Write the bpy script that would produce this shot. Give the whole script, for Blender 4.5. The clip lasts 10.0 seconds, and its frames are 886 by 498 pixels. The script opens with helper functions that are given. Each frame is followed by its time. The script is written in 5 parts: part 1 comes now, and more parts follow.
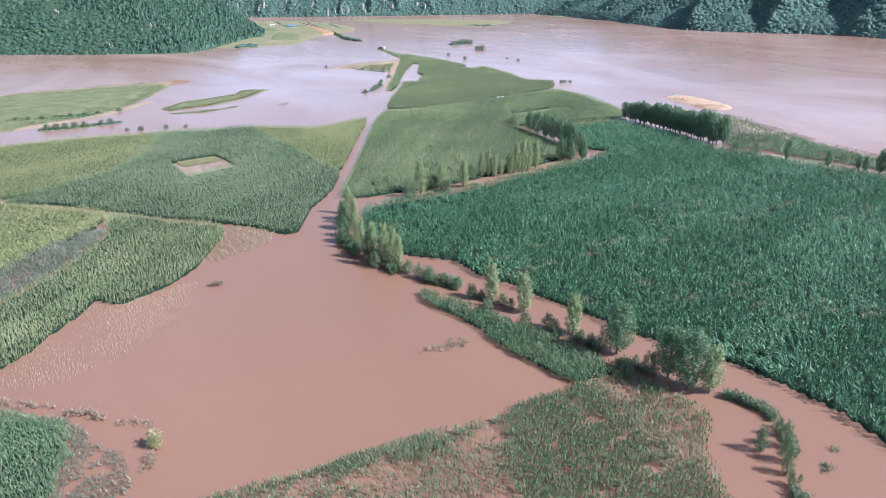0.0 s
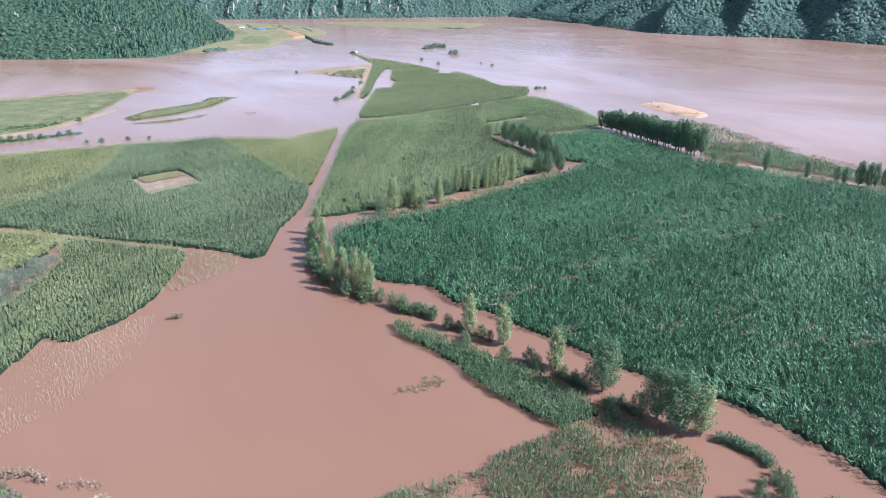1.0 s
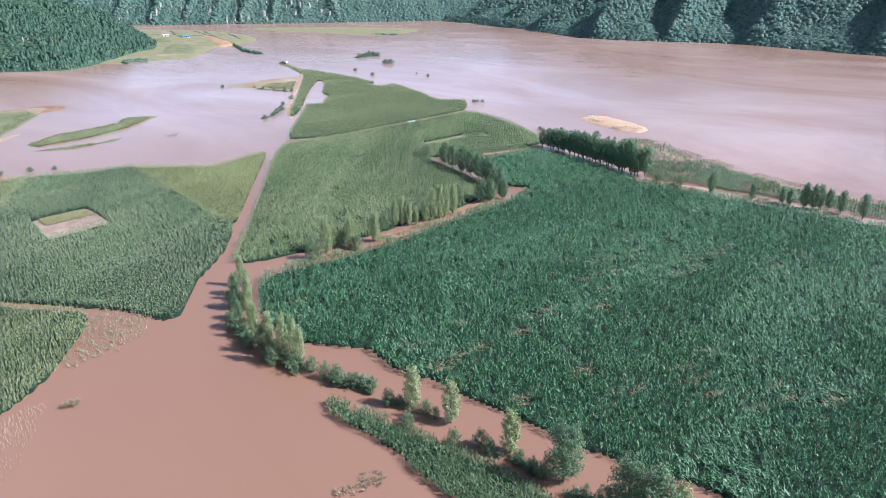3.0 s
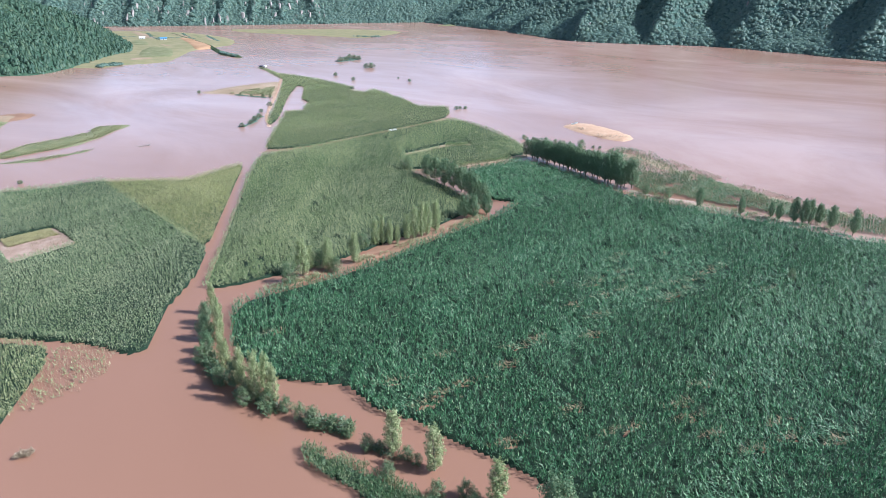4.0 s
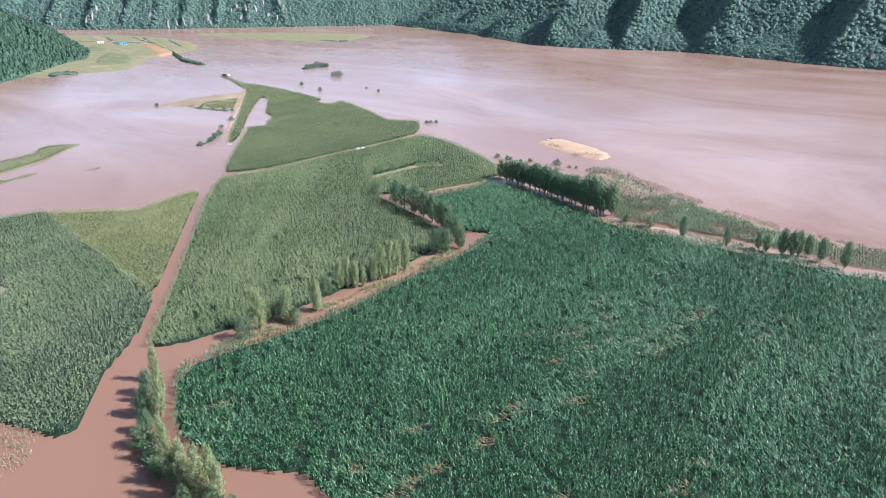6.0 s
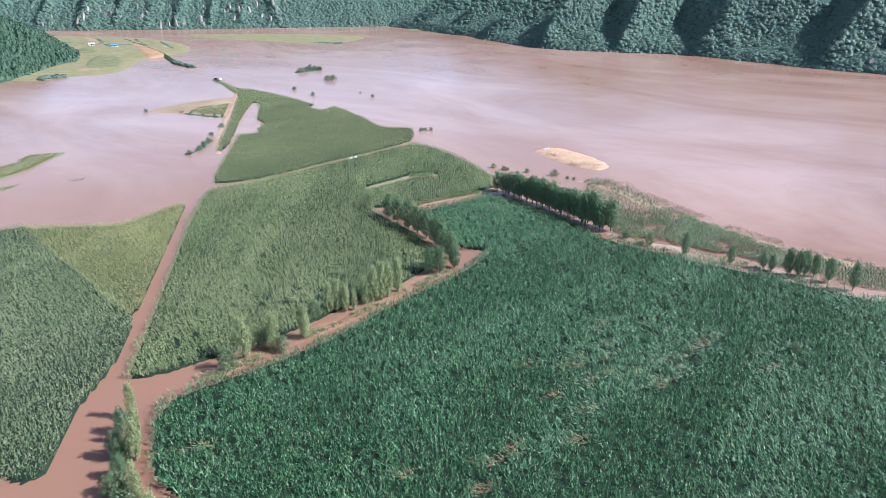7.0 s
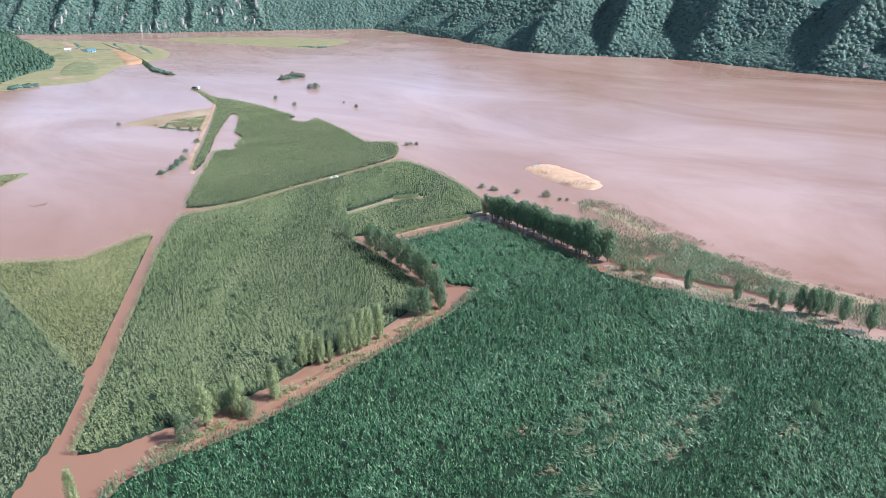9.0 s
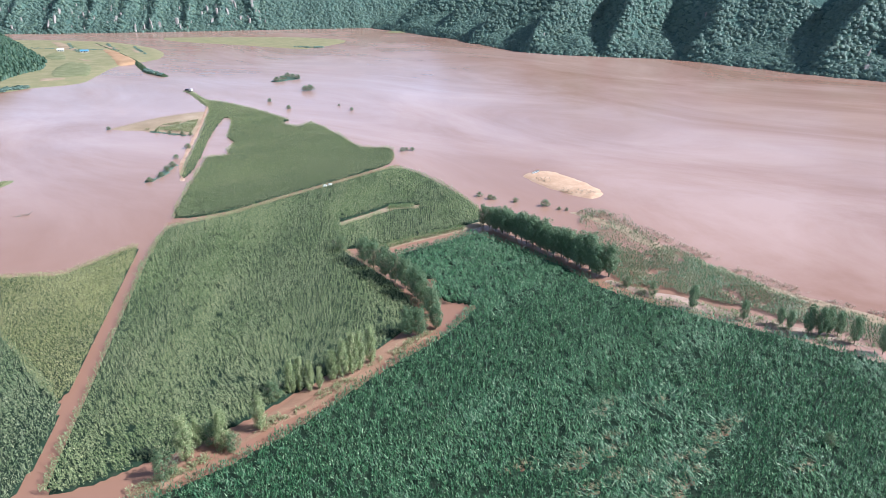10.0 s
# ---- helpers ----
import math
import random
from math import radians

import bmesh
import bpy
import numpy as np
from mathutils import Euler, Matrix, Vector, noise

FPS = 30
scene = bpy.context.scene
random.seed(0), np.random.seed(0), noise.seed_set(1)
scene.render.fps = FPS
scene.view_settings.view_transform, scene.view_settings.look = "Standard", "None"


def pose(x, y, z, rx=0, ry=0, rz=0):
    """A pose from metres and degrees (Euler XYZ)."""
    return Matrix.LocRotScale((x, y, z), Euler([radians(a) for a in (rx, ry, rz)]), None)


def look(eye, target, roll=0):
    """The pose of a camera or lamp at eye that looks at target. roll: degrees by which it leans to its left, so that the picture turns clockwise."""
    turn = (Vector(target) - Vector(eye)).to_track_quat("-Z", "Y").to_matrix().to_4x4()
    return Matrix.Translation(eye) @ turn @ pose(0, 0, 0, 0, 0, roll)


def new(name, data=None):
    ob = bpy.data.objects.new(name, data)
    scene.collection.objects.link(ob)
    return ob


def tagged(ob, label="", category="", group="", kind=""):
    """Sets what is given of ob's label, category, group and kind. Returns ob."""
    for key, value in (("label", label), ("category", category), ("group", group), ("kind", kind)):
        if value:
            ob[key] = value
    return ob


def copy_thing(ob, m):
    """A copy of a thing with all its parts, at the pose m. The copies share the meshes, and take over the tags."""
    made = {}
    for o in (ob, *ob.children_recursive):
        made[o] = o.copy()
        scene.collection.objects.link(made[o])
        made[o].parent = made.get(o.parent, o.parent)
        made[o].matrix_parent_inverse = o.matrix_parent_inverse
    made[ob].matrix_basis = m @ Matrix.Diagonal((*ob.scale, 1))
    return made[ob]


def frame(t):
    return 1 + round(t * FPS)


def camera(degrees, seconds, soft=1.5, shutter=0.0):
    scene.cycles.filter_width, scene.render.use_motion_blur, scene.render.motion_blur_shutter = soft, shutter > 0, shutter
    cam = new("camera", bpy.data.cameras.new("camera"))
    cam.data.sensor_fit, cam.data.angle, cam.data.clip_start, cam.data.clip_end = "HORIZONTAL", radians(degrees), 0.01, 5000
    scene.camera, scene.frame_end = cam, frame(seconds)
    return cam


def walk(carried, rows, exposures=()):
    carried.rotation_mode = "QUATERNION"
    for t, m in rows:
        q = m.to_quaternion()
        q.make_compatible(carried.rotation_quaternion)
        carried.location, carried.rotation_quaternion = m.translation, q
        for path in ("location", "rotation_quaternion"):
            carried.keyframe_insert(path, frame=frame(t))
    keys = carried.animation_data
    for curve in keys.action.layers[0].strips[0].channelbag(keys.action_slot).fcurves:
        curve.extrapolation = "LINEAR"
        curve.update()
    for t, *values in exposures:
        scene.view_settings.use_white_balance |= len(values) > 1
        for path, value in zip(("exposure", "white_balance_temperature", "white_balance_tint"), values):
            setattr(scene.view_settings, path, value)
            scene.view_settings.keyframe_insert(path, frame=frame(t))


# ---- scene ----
cam = camera(66.3, 10.0, soft=0.7)
PATH = [
    (0, (0.997, 3.980, 57.493), (0.91, 96.77, 20.22), -0.59),
    (0.5, (1.091, 8.210, 58.543), (2.74, 100.98, 21.24), -0.50),
    (1, (1.303, 12.351, 59.645), (4.82, 105.10, 22.42), -0.39),
    (1.5, (1.624, 16.425, 60.791), (7.39, 109.07, 23.60), -0.32),
    (2, (2.045, 20.452, 61.976), (10.26, 112.92, 24.80), -0.22),
    (2.5, (2.558, 24.449, 63.193), (12.89, 116.71, 26.03), -0.31),
    (4, (4.576, 36.392, 66.978), (19.02, 128.07, 29.73), -0.17),
    (4.5, (5.386, 40.390, 68.260), (20.83, 131.89, 30.98), -0.11),
    (5, (6.254, 44.406, 69.540), (23.23, 135.61, 32.21), -0.02),
    (5.5, (7.174, 48.443, 70.812), (24.97, 139.47, 33.43), -0.04),
    (7, (10.204, 60.661, 74.494), (29.09, 151.42, 36.99), 0.13),
    (7.5, (11.289, 64.752, 75.650), (30.52, 155.38, 38.02), 0.09),
    (8, (12.407, 68.838, 76.756), (32.39, 159.30, 39.11), 0.02),
    (8.5, (13.553, 72.906, 77.804), (33.84, 163.29, 40.12), -0.01),
    (9, (14.727, 76.940, 78.785), (35.15, 167.28, 41.09), 0.04),
    (9.5, (15.926, 80.923, 79.688), (36.51, 171.20, 41.92), 0.13),
    (10, (17.148, 84.835, 80.506), (37.85, 175.00, 42.54), 0.07),
]
walk(cam, [(t, look(eye, target, roll)) for t, eye, target, roll in PATH], [(0, 0.8, 5150, 8), (4.5, 0.8, 5300, 8), (10, 0.8, 5400, 8)])

# ---- world, sun ----
SUN_AZ, SUN_EL = 108.0, 41.0          # degrees clockwise from +y, and up
world = bpy.data.worlds.new("sky")
scene.world = world
world.use_nodes = True
wt = world.node_tree
sky = wt.nodes.new("ShaderNodeTexSky")
sky.sky_type, sky.sun_disc = "NISHITA", False
sky.sun_elevation, sky.sun_rotation = radians(SUN_EL), radians(SUN_AZ)
sky.dust_density, sky.air_density = 1.8, 1.2
# thin white cloud and haze over the blue
cloud_at = wt.nodes.new("ShaderNodeTexCoord")
cloud_map = wt.nodes.new("ShaderNodeMapping")
cloud_map.inputs["Scale"].default_value = (1.0, 1.0, 4.0)
cloud_noise = wt.nodes.new("ShaderNodeTexNoise")
cloud_noise.inputs["Scale"].default_value, cloud_noise.inputs["Detail"].default_value = 0.9, 2.0
cloud_ramp = wt.nodes.new("ShaderNodeValToRGB")
cloud_ramp.color_ramp.elements[0].position, cloud_ramp.color_ramp.elements[1].position = 0.35, 0.65
cloud_ramp.color_ramp.elements[0].color, cloud_ramp.color_ramp.elements[1].color = (0.53, 0.53, 0.53, 1), (0.62, 0.62, 0.62, 1)
cloud_mix = wt.nodes.new("ShaderNodeMix")
cloud_mix.data_type = "RGBA"
cloud_mix.inputs[7].default_value = (20.0, 22.2, 29.0, 1)
# more haze towards the horizon than overhead
cloud_up = wt.nodes.new("ShaderNodeSeparateXYZ")
cloud_low = wt.nodes.new("ShaderNodeMapRange")
for cloud_key, cloud_value in (("From Min", 0.10), ("From Max", 0.32), ("To Min", 1.0), ("To Max", 0.05)):
    cloud_low.inputs[cloud_key].default_value = cloud_value
cloud_share = wt.nodes.new("ShaderNodeMath")
cloud_share.operation = "MULTIPLY"
wt.links.new(cloud_at.outputs["Generated"], cloud_up.inputs[0])
wt.links.new(cloud_up.outputs["Z"], cloud_low.inputs["Value"])
wt.links.new(cloud_ramp.outputs[0], cloud_share.inputs[0])
wt.links.new(cloud_low.outputs[0], cloud_share.inputs[1])
wt.links.new(cloud_at.outputs["Generated"], cloud_map.inputs[0])
wt.links.new(cloud_map.outputs[0], cloud_noise.inputs["Vector"])
wt.links.new(cloud_noise.outputs["Fac"], cloud_ramp.inputs[0])
wt.links.new(cloud_share.outputs[0], cloud_mix.inputs[0])
wt.links.new(sky.outputs[0], cloud_mix.inputs[6])
wt.links.new(cloud_mix.outputs[2], wt.nodes["Background"].inputs[0])
wt.nodes["Background"].inputs[1].default_value = 0.058
sun = new("sun", bpy.data.lights.new("sun", "SUN"))
sun.data.energy, sun.data.angle, sun.data.color = 5.0, radians(0.53), (1.0, 0.96, 0.90)
to_sun = Vector((math.sin(radians(SUN_AZ)) * math.cos(radians(SUN_EL)), math.cos(radians(SUN_AZ)) * math.cos(radians(SUN_EL)), math.sin(radians(SUN_EL))))
sun.matrix_world = look(to_sun * 500, (0, 0, 0))


# ---- materials ----
class Nodes:
    """Short hand for one node material."""

    def __init__(self, name, rough=0.7, spec=0.3):
        self.mat = bpy.data.materials.new(name)
        self.mat.use_nodes = True
        self.tree = self.mat.node_tree
        self.bsdf = self.tree.nodes["Principled BSDF"]
        self.bsdf.inputs["Roughness"].default_value = rough
        self.bsdf.inputs["Specular IOR Level"].default_value = spec
        self.coord = self.tree.nodes.new("ShaderNodeTexCoord").outputs["Object"]

    def add(self, kind, **sets):
        n = self.tree.nodes.new(kind)
        for key, value in sets.items():
            n.inputs[key.replace("_", " ")].default_value = value
        return n

    def link(self, a, b):
        self.tree.links.new(a, b)

    def noise(self, scale, detail=4.0, stretch=(1, 1, 1), rough=0.55, turn=0.0, distort=0.0):
        """Noise, stretched along a direction turn degrees from the x axis."""
        at = self.coord
        for sets in ({"Rotation": (0, 0, radians(-turn))}, {"Scale": stretch}):
            m = self.add("ShaderNodeMapping", **sets)
            self.link(at, m.inputs["Vector"])
            at = m.outputs[0]
        n = self.add("ShaderNodeTexNoise", Scale=scale, Detail=detail, Roughness=rough, Distortion=distort)
        self.link(at, n.inputs["Vector"])
        return n.outputs["Fac"]

    def ramp(self, fac, stops):
        r = self.tree.nodes.new("ShaderNodeValToRGB")
        e = r.color_ramp.elements
        while len(e) < len(stops):
            e.new(0.5)
        for k, (at, c) in enumerate(stops):
            e[k].position = at
            e[k].color = (*c, 1) if isinstance(c, tuple) else (c, c, c, 1)
        self.link(fac, r.inputs[0])
        return r.outputs[0]

    def mix(self, fac, a, b, kind="MIX"):
        m = self.tree.nodes.new("ShaderNodeMix")
        m.data_type, m.blend_type = "RGBA", kind
        for sock, value in ((m.inputs[0], fac), (m.inputs[6], a), (m.inputs[7], b)):
            if isinstance(value, (int, float)):
                sock.default_value = value
            elif isinstance(value, tuple):
                sock.default_value = (*value, 1)
            else:
                self.link(value, sock)
        return m.outputs[2]

    def island(self):
        return self.tree.nodes.new("ShaderNodeNewGeometry").outputs["Random Per Island"]

    def per_object(self):
        return self.tree.nodes.new("ShaderNodeObjectInfo").outputs["Random"]

    def colour(self, c):
        self.link(c, self.bsdf.inputs["Base Color"])

    def bump(self, height, strength, distance):
        b = self.add("ShaderNodeBump", Strength=strength, Distance=distance)
        self.link(height, b.inputs["Height"])
        self.link(b.outputs[0], self.bsdf.inputs["Normal"])

    def translucent(self, c, share):
        t = self.tree.nodes.new("ShaderNodeBsdfTranslucent")
        m = self.tree.nodes.new("ShaderNodeMixShader")
        out = self.tree.nodes["Material Output"]
        m.inputs[0].default_value = share
        self.link(c, t.inputs[0])
        self.link(self.bsdf.outputs[0], m.inputs[1])
        self.link(t.outputs[0], m.inputs[2])
        self.link(m.outputs[0], out.inputs[0])


def water_material():
    n = Nodes("silty_flood_water", 0.16, 0.5)
    n.bsdf.inputs["IOR"].default_value = 1.33
    flow = -56.0
    wide = n.noise(0.012, 4, (0.35, 1.0, 1), turn=flow, distort=0.6)
    fine = n.noise(0.07, 5, (0.4, 1, 1), turn=flow)
    silt = n.ramp(wide, [(0.32, (0.247, 0.127, 0.082)), (0.68, (0.285, 0.150, 0.099))])
    silt = n.mix(n.ramp(fine, [(0.3, 0.0), (0.75, 0.35)]), silt, (0.265, 0.136, 0.088))
    silt_sheen = n.noise(0.010, 10, (0.5, 1.0, 1), rough=0.64, turn=flow, distort=1.2)
    # pale silt plus painted sky sheen, only out in the river, beyond flooded fields
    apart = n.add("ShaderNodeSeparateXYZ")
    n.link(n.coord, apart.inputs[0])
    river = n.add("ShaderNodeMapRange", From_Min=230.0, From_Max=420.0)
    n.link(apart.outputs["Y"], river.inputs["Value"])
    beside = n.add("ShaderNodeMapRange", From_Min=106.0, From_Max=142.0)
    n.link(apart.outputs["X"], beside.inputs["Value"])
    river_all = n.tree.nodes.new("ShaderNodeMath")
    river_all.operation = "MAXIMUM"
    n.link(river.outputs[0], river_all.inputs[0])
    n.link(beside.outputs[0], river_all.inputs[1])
    pale = n.mix(1.0, n.ramp(silt_sheen, [(0.34, 0.02), (0.68, 0.74)]), river_all.outputs[0], "MULTIPLY")
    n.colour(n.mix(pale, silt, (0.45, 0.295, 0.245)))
    wind = n.noise(0.011, 8, (0.5, 1.0, 1), turn=flow, rough=0.6, distort=1.2)
    n.link(n.ramp(wind, [(0.34, 0.18), (0.66, 0.27)]), n.bsdf.inputs["Roughness"])
    n.bump(n.noise(1.6, 3, (0.6, 1, 1), turn=flow), 0.05, 0.08)
    return n.mat


def leaf_material(name, dark, light, dry, pale_share=0.12, patch=0.03, share=0.2, rough=0.45, rows=None, mixed=0.55):
    """Crop leaves; dry: faded blades, and in green corn pale blades painted for glints; rows: the direction of the
    sowing, along which paler bands run.
    """
    n = Nodes(name, rough, 0.4)
    c = n.ramp(n.island(), [(0.0, dark), (0.8 - pale_share, light), (1.0 - pale_share, light), (1.0, dry)])
    big = n.noise(patch, 3)
    c = n.mix(n.ramp(big, [(0.42, 0.0), (0.72, mixed)]), c, n.mix(0.5, c, dry))
    if rows is not None:
        band = n.noise(0.22, 3, (0.07, 1, 1), turn=rows)
        c = n.mix(n.ramp(band, [(0.45, 0.0), (0.68, 0.8 * mixed)]), c, n.mix(0.5, c, dry))
    n.colour(c)
    n.translucent(c, share)
    return n.mat


def crown_material(name, dark, light, back, share=0.25):
    n = Nodes(name, 0.5, 0.3)
    c = n.ramp(n.island(), [(0.0, dark), (0.45, light), (0.7, light), (0.95, back)])
    c = n.mix(n.ramp(n.per_object(), [(0.0, 0.0), (1.0, 0.35)]), c, n.mix(0.5, c, back))
    n.colour(c)
    n.translucent(c, share)
    return n.mat


def ground_material(name, a, b, c, scale=0.12, rough=0.9, bump=0.4):
    n = Nodes(name, rough, 0.2)
    base = n.ramp(n.noise(scale, 6), [(0.3, a), (0.52, b), (0.72, c)])
    n.colour(n.mix(n.ramp(n.noise(scale * 14, 4), [(0.35, 0.0), (0.7, 0.45)]), base, a))
    n.bump(n.noise(scale * 20, 5), bump, 0.25)
    return n.mat


def plain_material(name, c, rough=0.5, metal=0.0, wear=0.15):
    n = Nodes(name, rough, 0.5)
    n.bsdf.inputs["Metallic"].default_value = metal
    n.colour(n.mix(n.ramp(n.noise(2.5, 5), [(0.35, 0.0), (0.7, wear)]), c, tuple(v * 0.5 for v in c)))
    return n.mat


def wood_side_material(name, a, b, c, scale):
    """Forest floor and undergrowth on the slopes."""
    n = Nodes(name, 0.9, 0.1)
    base = n.ramp(n.noise(scale, 6, rough=0.65), [(0.3, a), (0.5, b), (0.72, c)])
    n.colour(n.mix(n.ramp(n.noise(scale * 6, 5), [(0.4, 0.0), (0.7, 0.6)]), base, a))
    n.bump(n.noise(scale * 8, 6), 0.8, 3.0)
    return n.mat


WATER = water_material()
MUD_BED = ground_material("river_bed_mud", (0.20, 0.11, 0.07), (0.28, 0.16, 0.10), (0.33, 0.20, 0.13))
# its pale share of blades paints in the glints on the leaves
CORN = leaf_material("corn_leaf_green", (0.008, 0.042, 0.015), (0.066, 0.182, 0.070), (0.32, 0.43, 0.23), 0.19, rows=38, mixed=0.15)
CORN_MID = leaf_material("corn_leaf_mid_green", (0.05, 0.105, 0.04), (0.13, 0.20, 0.08), (0.36, 0.36, 0.2), 0.2, 0.1)
CORN_GREY = leaf_material("corn_leaf_silted_grey", (0.05, 0.085, 0.055), (0.14, 0.165, 0.105), (0.38, 0.31, 0.22), 0.3, 0.15)
CORN_OLIVE = leaf_material("corn_leaf_fading_olive", (0.05, 0.08, 0.034), (0.145, 0.165, 0.075), (0.36, 0.29, 0.17), 0.3, 0.1, mixed=0.6)
CORN_LAID = leaf_material("corn_leaf_laid_over", (0.010, 0.045, 0.018), (0.062, 0.16, 0.068), (0.36, 0.46, 0.27), 0.26, mixed=0.15)
CORN_THIN = leaf_material("corn_leaf_thinned", (0.022, 0.066, 0.022), (0.085, 0.16, 0.06), (0.33, 0.33, 0.17), 0.22, 0.09, mixed=0.7)
CORN_LIGHT = leaf_material("corn_leaf_light_green", (0.10, 0.13, 0.048), (0.255, 0.285, 0.115), (0.48, 0.45, 0.24), 0.22, rows=35)
CORN_RISE = leaf_material("corn_leaf_soft_light_green", (0.085, 0.125, 0.05), (0.225, 0.26, 0.108), (0.48, 0.44, 0.23), 0.22, 0.06, rows=66, mixed=0.8)
CORN_PALE = leaf_material("corn_leaf_pale", (0.06, 0.098, 0.035), (0.20, 0.245, 0.094), (0.46, 0.45, 0.24), 0.22, rows=80)
CORN_SOFT = leaf_material("corn_leaf_soft_green", (0.06, 0.10, 0.044), (0.19, 0.235, 0.106), (0.44, 0.43, 0.26), 0.22, rows=60)
CORN_YELLOW = leaf_material("corn_leaf_yellowing", (0.13, 0.15, 0.055), (0.33, 0.33, 0.13), (0.56, 0.49, 0.26), 0.22)
CORN_TAN = leaf_material("corn_leaf_drowned", (0.24, 0.165, 0.09), (0.34, 0.24, 0.135), (0.45, 0.34, 0.20), 0.3)
POPLAR_LEAF = crown_material("poplar_leaf", (0.075, 0.12, 0.047), (0.25, 0.305, 0.122), (0.58, 0.56, 0.31), 0.25)
WILLOW_LEAF = crown_material("willow_leaf", (0.042, 0.095, 0.045), (0.11, 0.18, 0.085), (0.25, 0.30, 0.16), 0.22)
RIVER_LEAF = crown_material("river_tree_leaf", (0.055, 0.115, 0.06), (0.145, 0.225, 0.11), (0.30, 0.35, 0.20), 0.25)
BUSH_LEAF = crown_material("bush_leaf", (0.05, 0.095, 0.042), (0.12, 0.18, 0.08), (0.28, 0.31, 0.165), 0.22)
# lightened and blued for the distant mountains: air haze put into the colour
HAZED_LEAF = crown_material("hazed_leaf", (0.11, 0.18, 0.155), (0.165, 0.24, 0.195), (0.215, 0.29, 0.205), 0.4)
PINE_LEAF = crown_material("pine_needles", (0.048, 0.095, 0.062), (0.08, 0.135, 0.085), (0.11, 0.16, 0.09), 0.3)
HILL_LEAF = crown_material("hill_wood_leaf", (0.055, 0.10, 0.065), (0.09, 0.142, 0.085), (0.125, 0.17, 0.09), 0.35)
HILL_FLOOR = wood_side_material("hill_undergrowth", (0.04, 0.075, 0.048), (0.055, 0.095, 0.058), (0.08, 0.115, 0.065), 0.03)
ISLAND_BLADE = leaf_material("island_grass_blades", (0.15, 0.165, 0.07), (0.26, 0.26, 0.12), (0.40, 0.35, 0.19), 0.25, 0.08)
SCRUB_BLADE = leaf_material("bank_scrub_blades", (0.035, 0.07, 0.032), (0.09, 0.135, 0.06), (0.24, 0.25, 0.13), 0.2, 0.1)
BARK = plain_material("grey_bark", (0.22, 0.18, 0.13), 0.9)
# slope ground lightened and blued likewise, haze in its base colour
HAZED_SLOPE = wood_side_material("hazed_slope", (0.075, 0.125, 0.105), (0.095, 0.15, 0.12), (0.125, 0.175, 0.125), 0.03)
ROCK = ground_material("pale_cliff_rock", (0.22, 0.19, 0.165), (0.32, 0.28, 0.25), (0.42, 0.37, 0.34), 0.3)
GRASS = ground_material("meadow_grass", (0.125, 0.135, 0.06), (0.19, 0.185, 0.092), (0.275, 0.24, 0.14), 0.12)
SHORE_CROP = ground_material("young_crop", (0.19, 0.175, 0.085), (0.245, 0.21, 0.11), (0.31, 0.255, 0.15), 0.09)
DRY_GRASS = ground_material("dry_grass", (0.24, 0.17, 0.105), (0.33, 0.235, 0.155), (0.40, 0.295, 0.205), 0.06)
SAND = ground_material("pale_sand", (0.42, 0.26, 0.165), (0.50, 0.32, 0.21), (0.57, 0.39, 0.27), 0.3)
PALE_MUD = ground_material("drying_grey_mud", (0.28, 0.185, 0.135), (0.36, 0.25, 0.19), (0.43, 0.32, 0.26), 0.3)
MUD = ground_material("wet_mud_track", (0.33, 0.19, 0.12), (0.45, 0.29, 0.20), (0.52, 0.36, 0.26), 0.3)
SOIL = ground_material("bare_orange_soil", (0.30, 0.17, 0.09), (0.40, 0.24, 0.135), (0.48, 0.31, 0.19), 0.05)
# near-black: the shade between corn stalks put into the colour
SHADE_BED = ground_material("shade_bed", (0.012, 0.024, 0.014), (0.02, 0.038, 0.02), (0.035, 0.042, 0.024), 0.4)
GRASS_BLADE = leaf_material("grass_blades", (0.06, 0.12, 0.04), (0.14, 0.20, 0.07), (0.38, 0.32, 0.15), 0.25, 0.08)
DRY_BLADE = leaf_material("dry_reed_blades", (0.20, 0.145, 0.085), (0.32, 0.235, 0.15), (0.45, 0.35, 0.24), 0.3, 0.08)
YELLOW_BLADE = leaf_material("yellow_grass_blades", (0.20, 0.19, 0.075), (0.36, 0.32, 0.14), (0.50, 0.43, 0.24), 0.25, 0.08)
WHITE_PAINT = plain_material("white_paint", (0.78, 0.78, 0.76), 0.35)
DARK_PAINT = plain_material("dark_paint", (0.05, 0.05, 0.06), 0.35)
GLASS_DARK = plain_material("dark_window_glass", (0.03, 0.04, 0.05), 0.08)
RUBBER = plain_material("black_rubber", (0.02, 0.02, 0.02), 0.9)
BLUE_ROOF = plain_material("blue_sheet_roof", (0.10, 0.28, 0.50), 0.4)
PLASTER = plain_material("white_plaster", (0.72, 0.70, 0.66), 0.8)


# ---- mesh helpers ----
rng = np.random.default_rng(7)


def mesh_of(name, verts, tris, material, smooth=False):
    """A mesh from arrays of corners and triangles."""
    verts, tris = np.asarray(verts, np.float32), np.asarray(tris, np.int32)
    me = bpy.data.meshes.new(name)
    me.vertices.add(len(verts))
    me.vertices.foreach_set("co", verts.ravel())
    me.loops.add(tris.size)
    me.loops.foreach_set("vertex_index", tris.ravel())
    me.polygons.add(len(tris))
    me.polygons.foreach_set("loop_start", np.arange(0, tris.size, 3, dtype=np.int32))
    me.polygons.foreach_set("use_smooth", np.full(len(tris), smooth))
    me.update(calc_edges=True)
    me.materials.append(material)
    return me


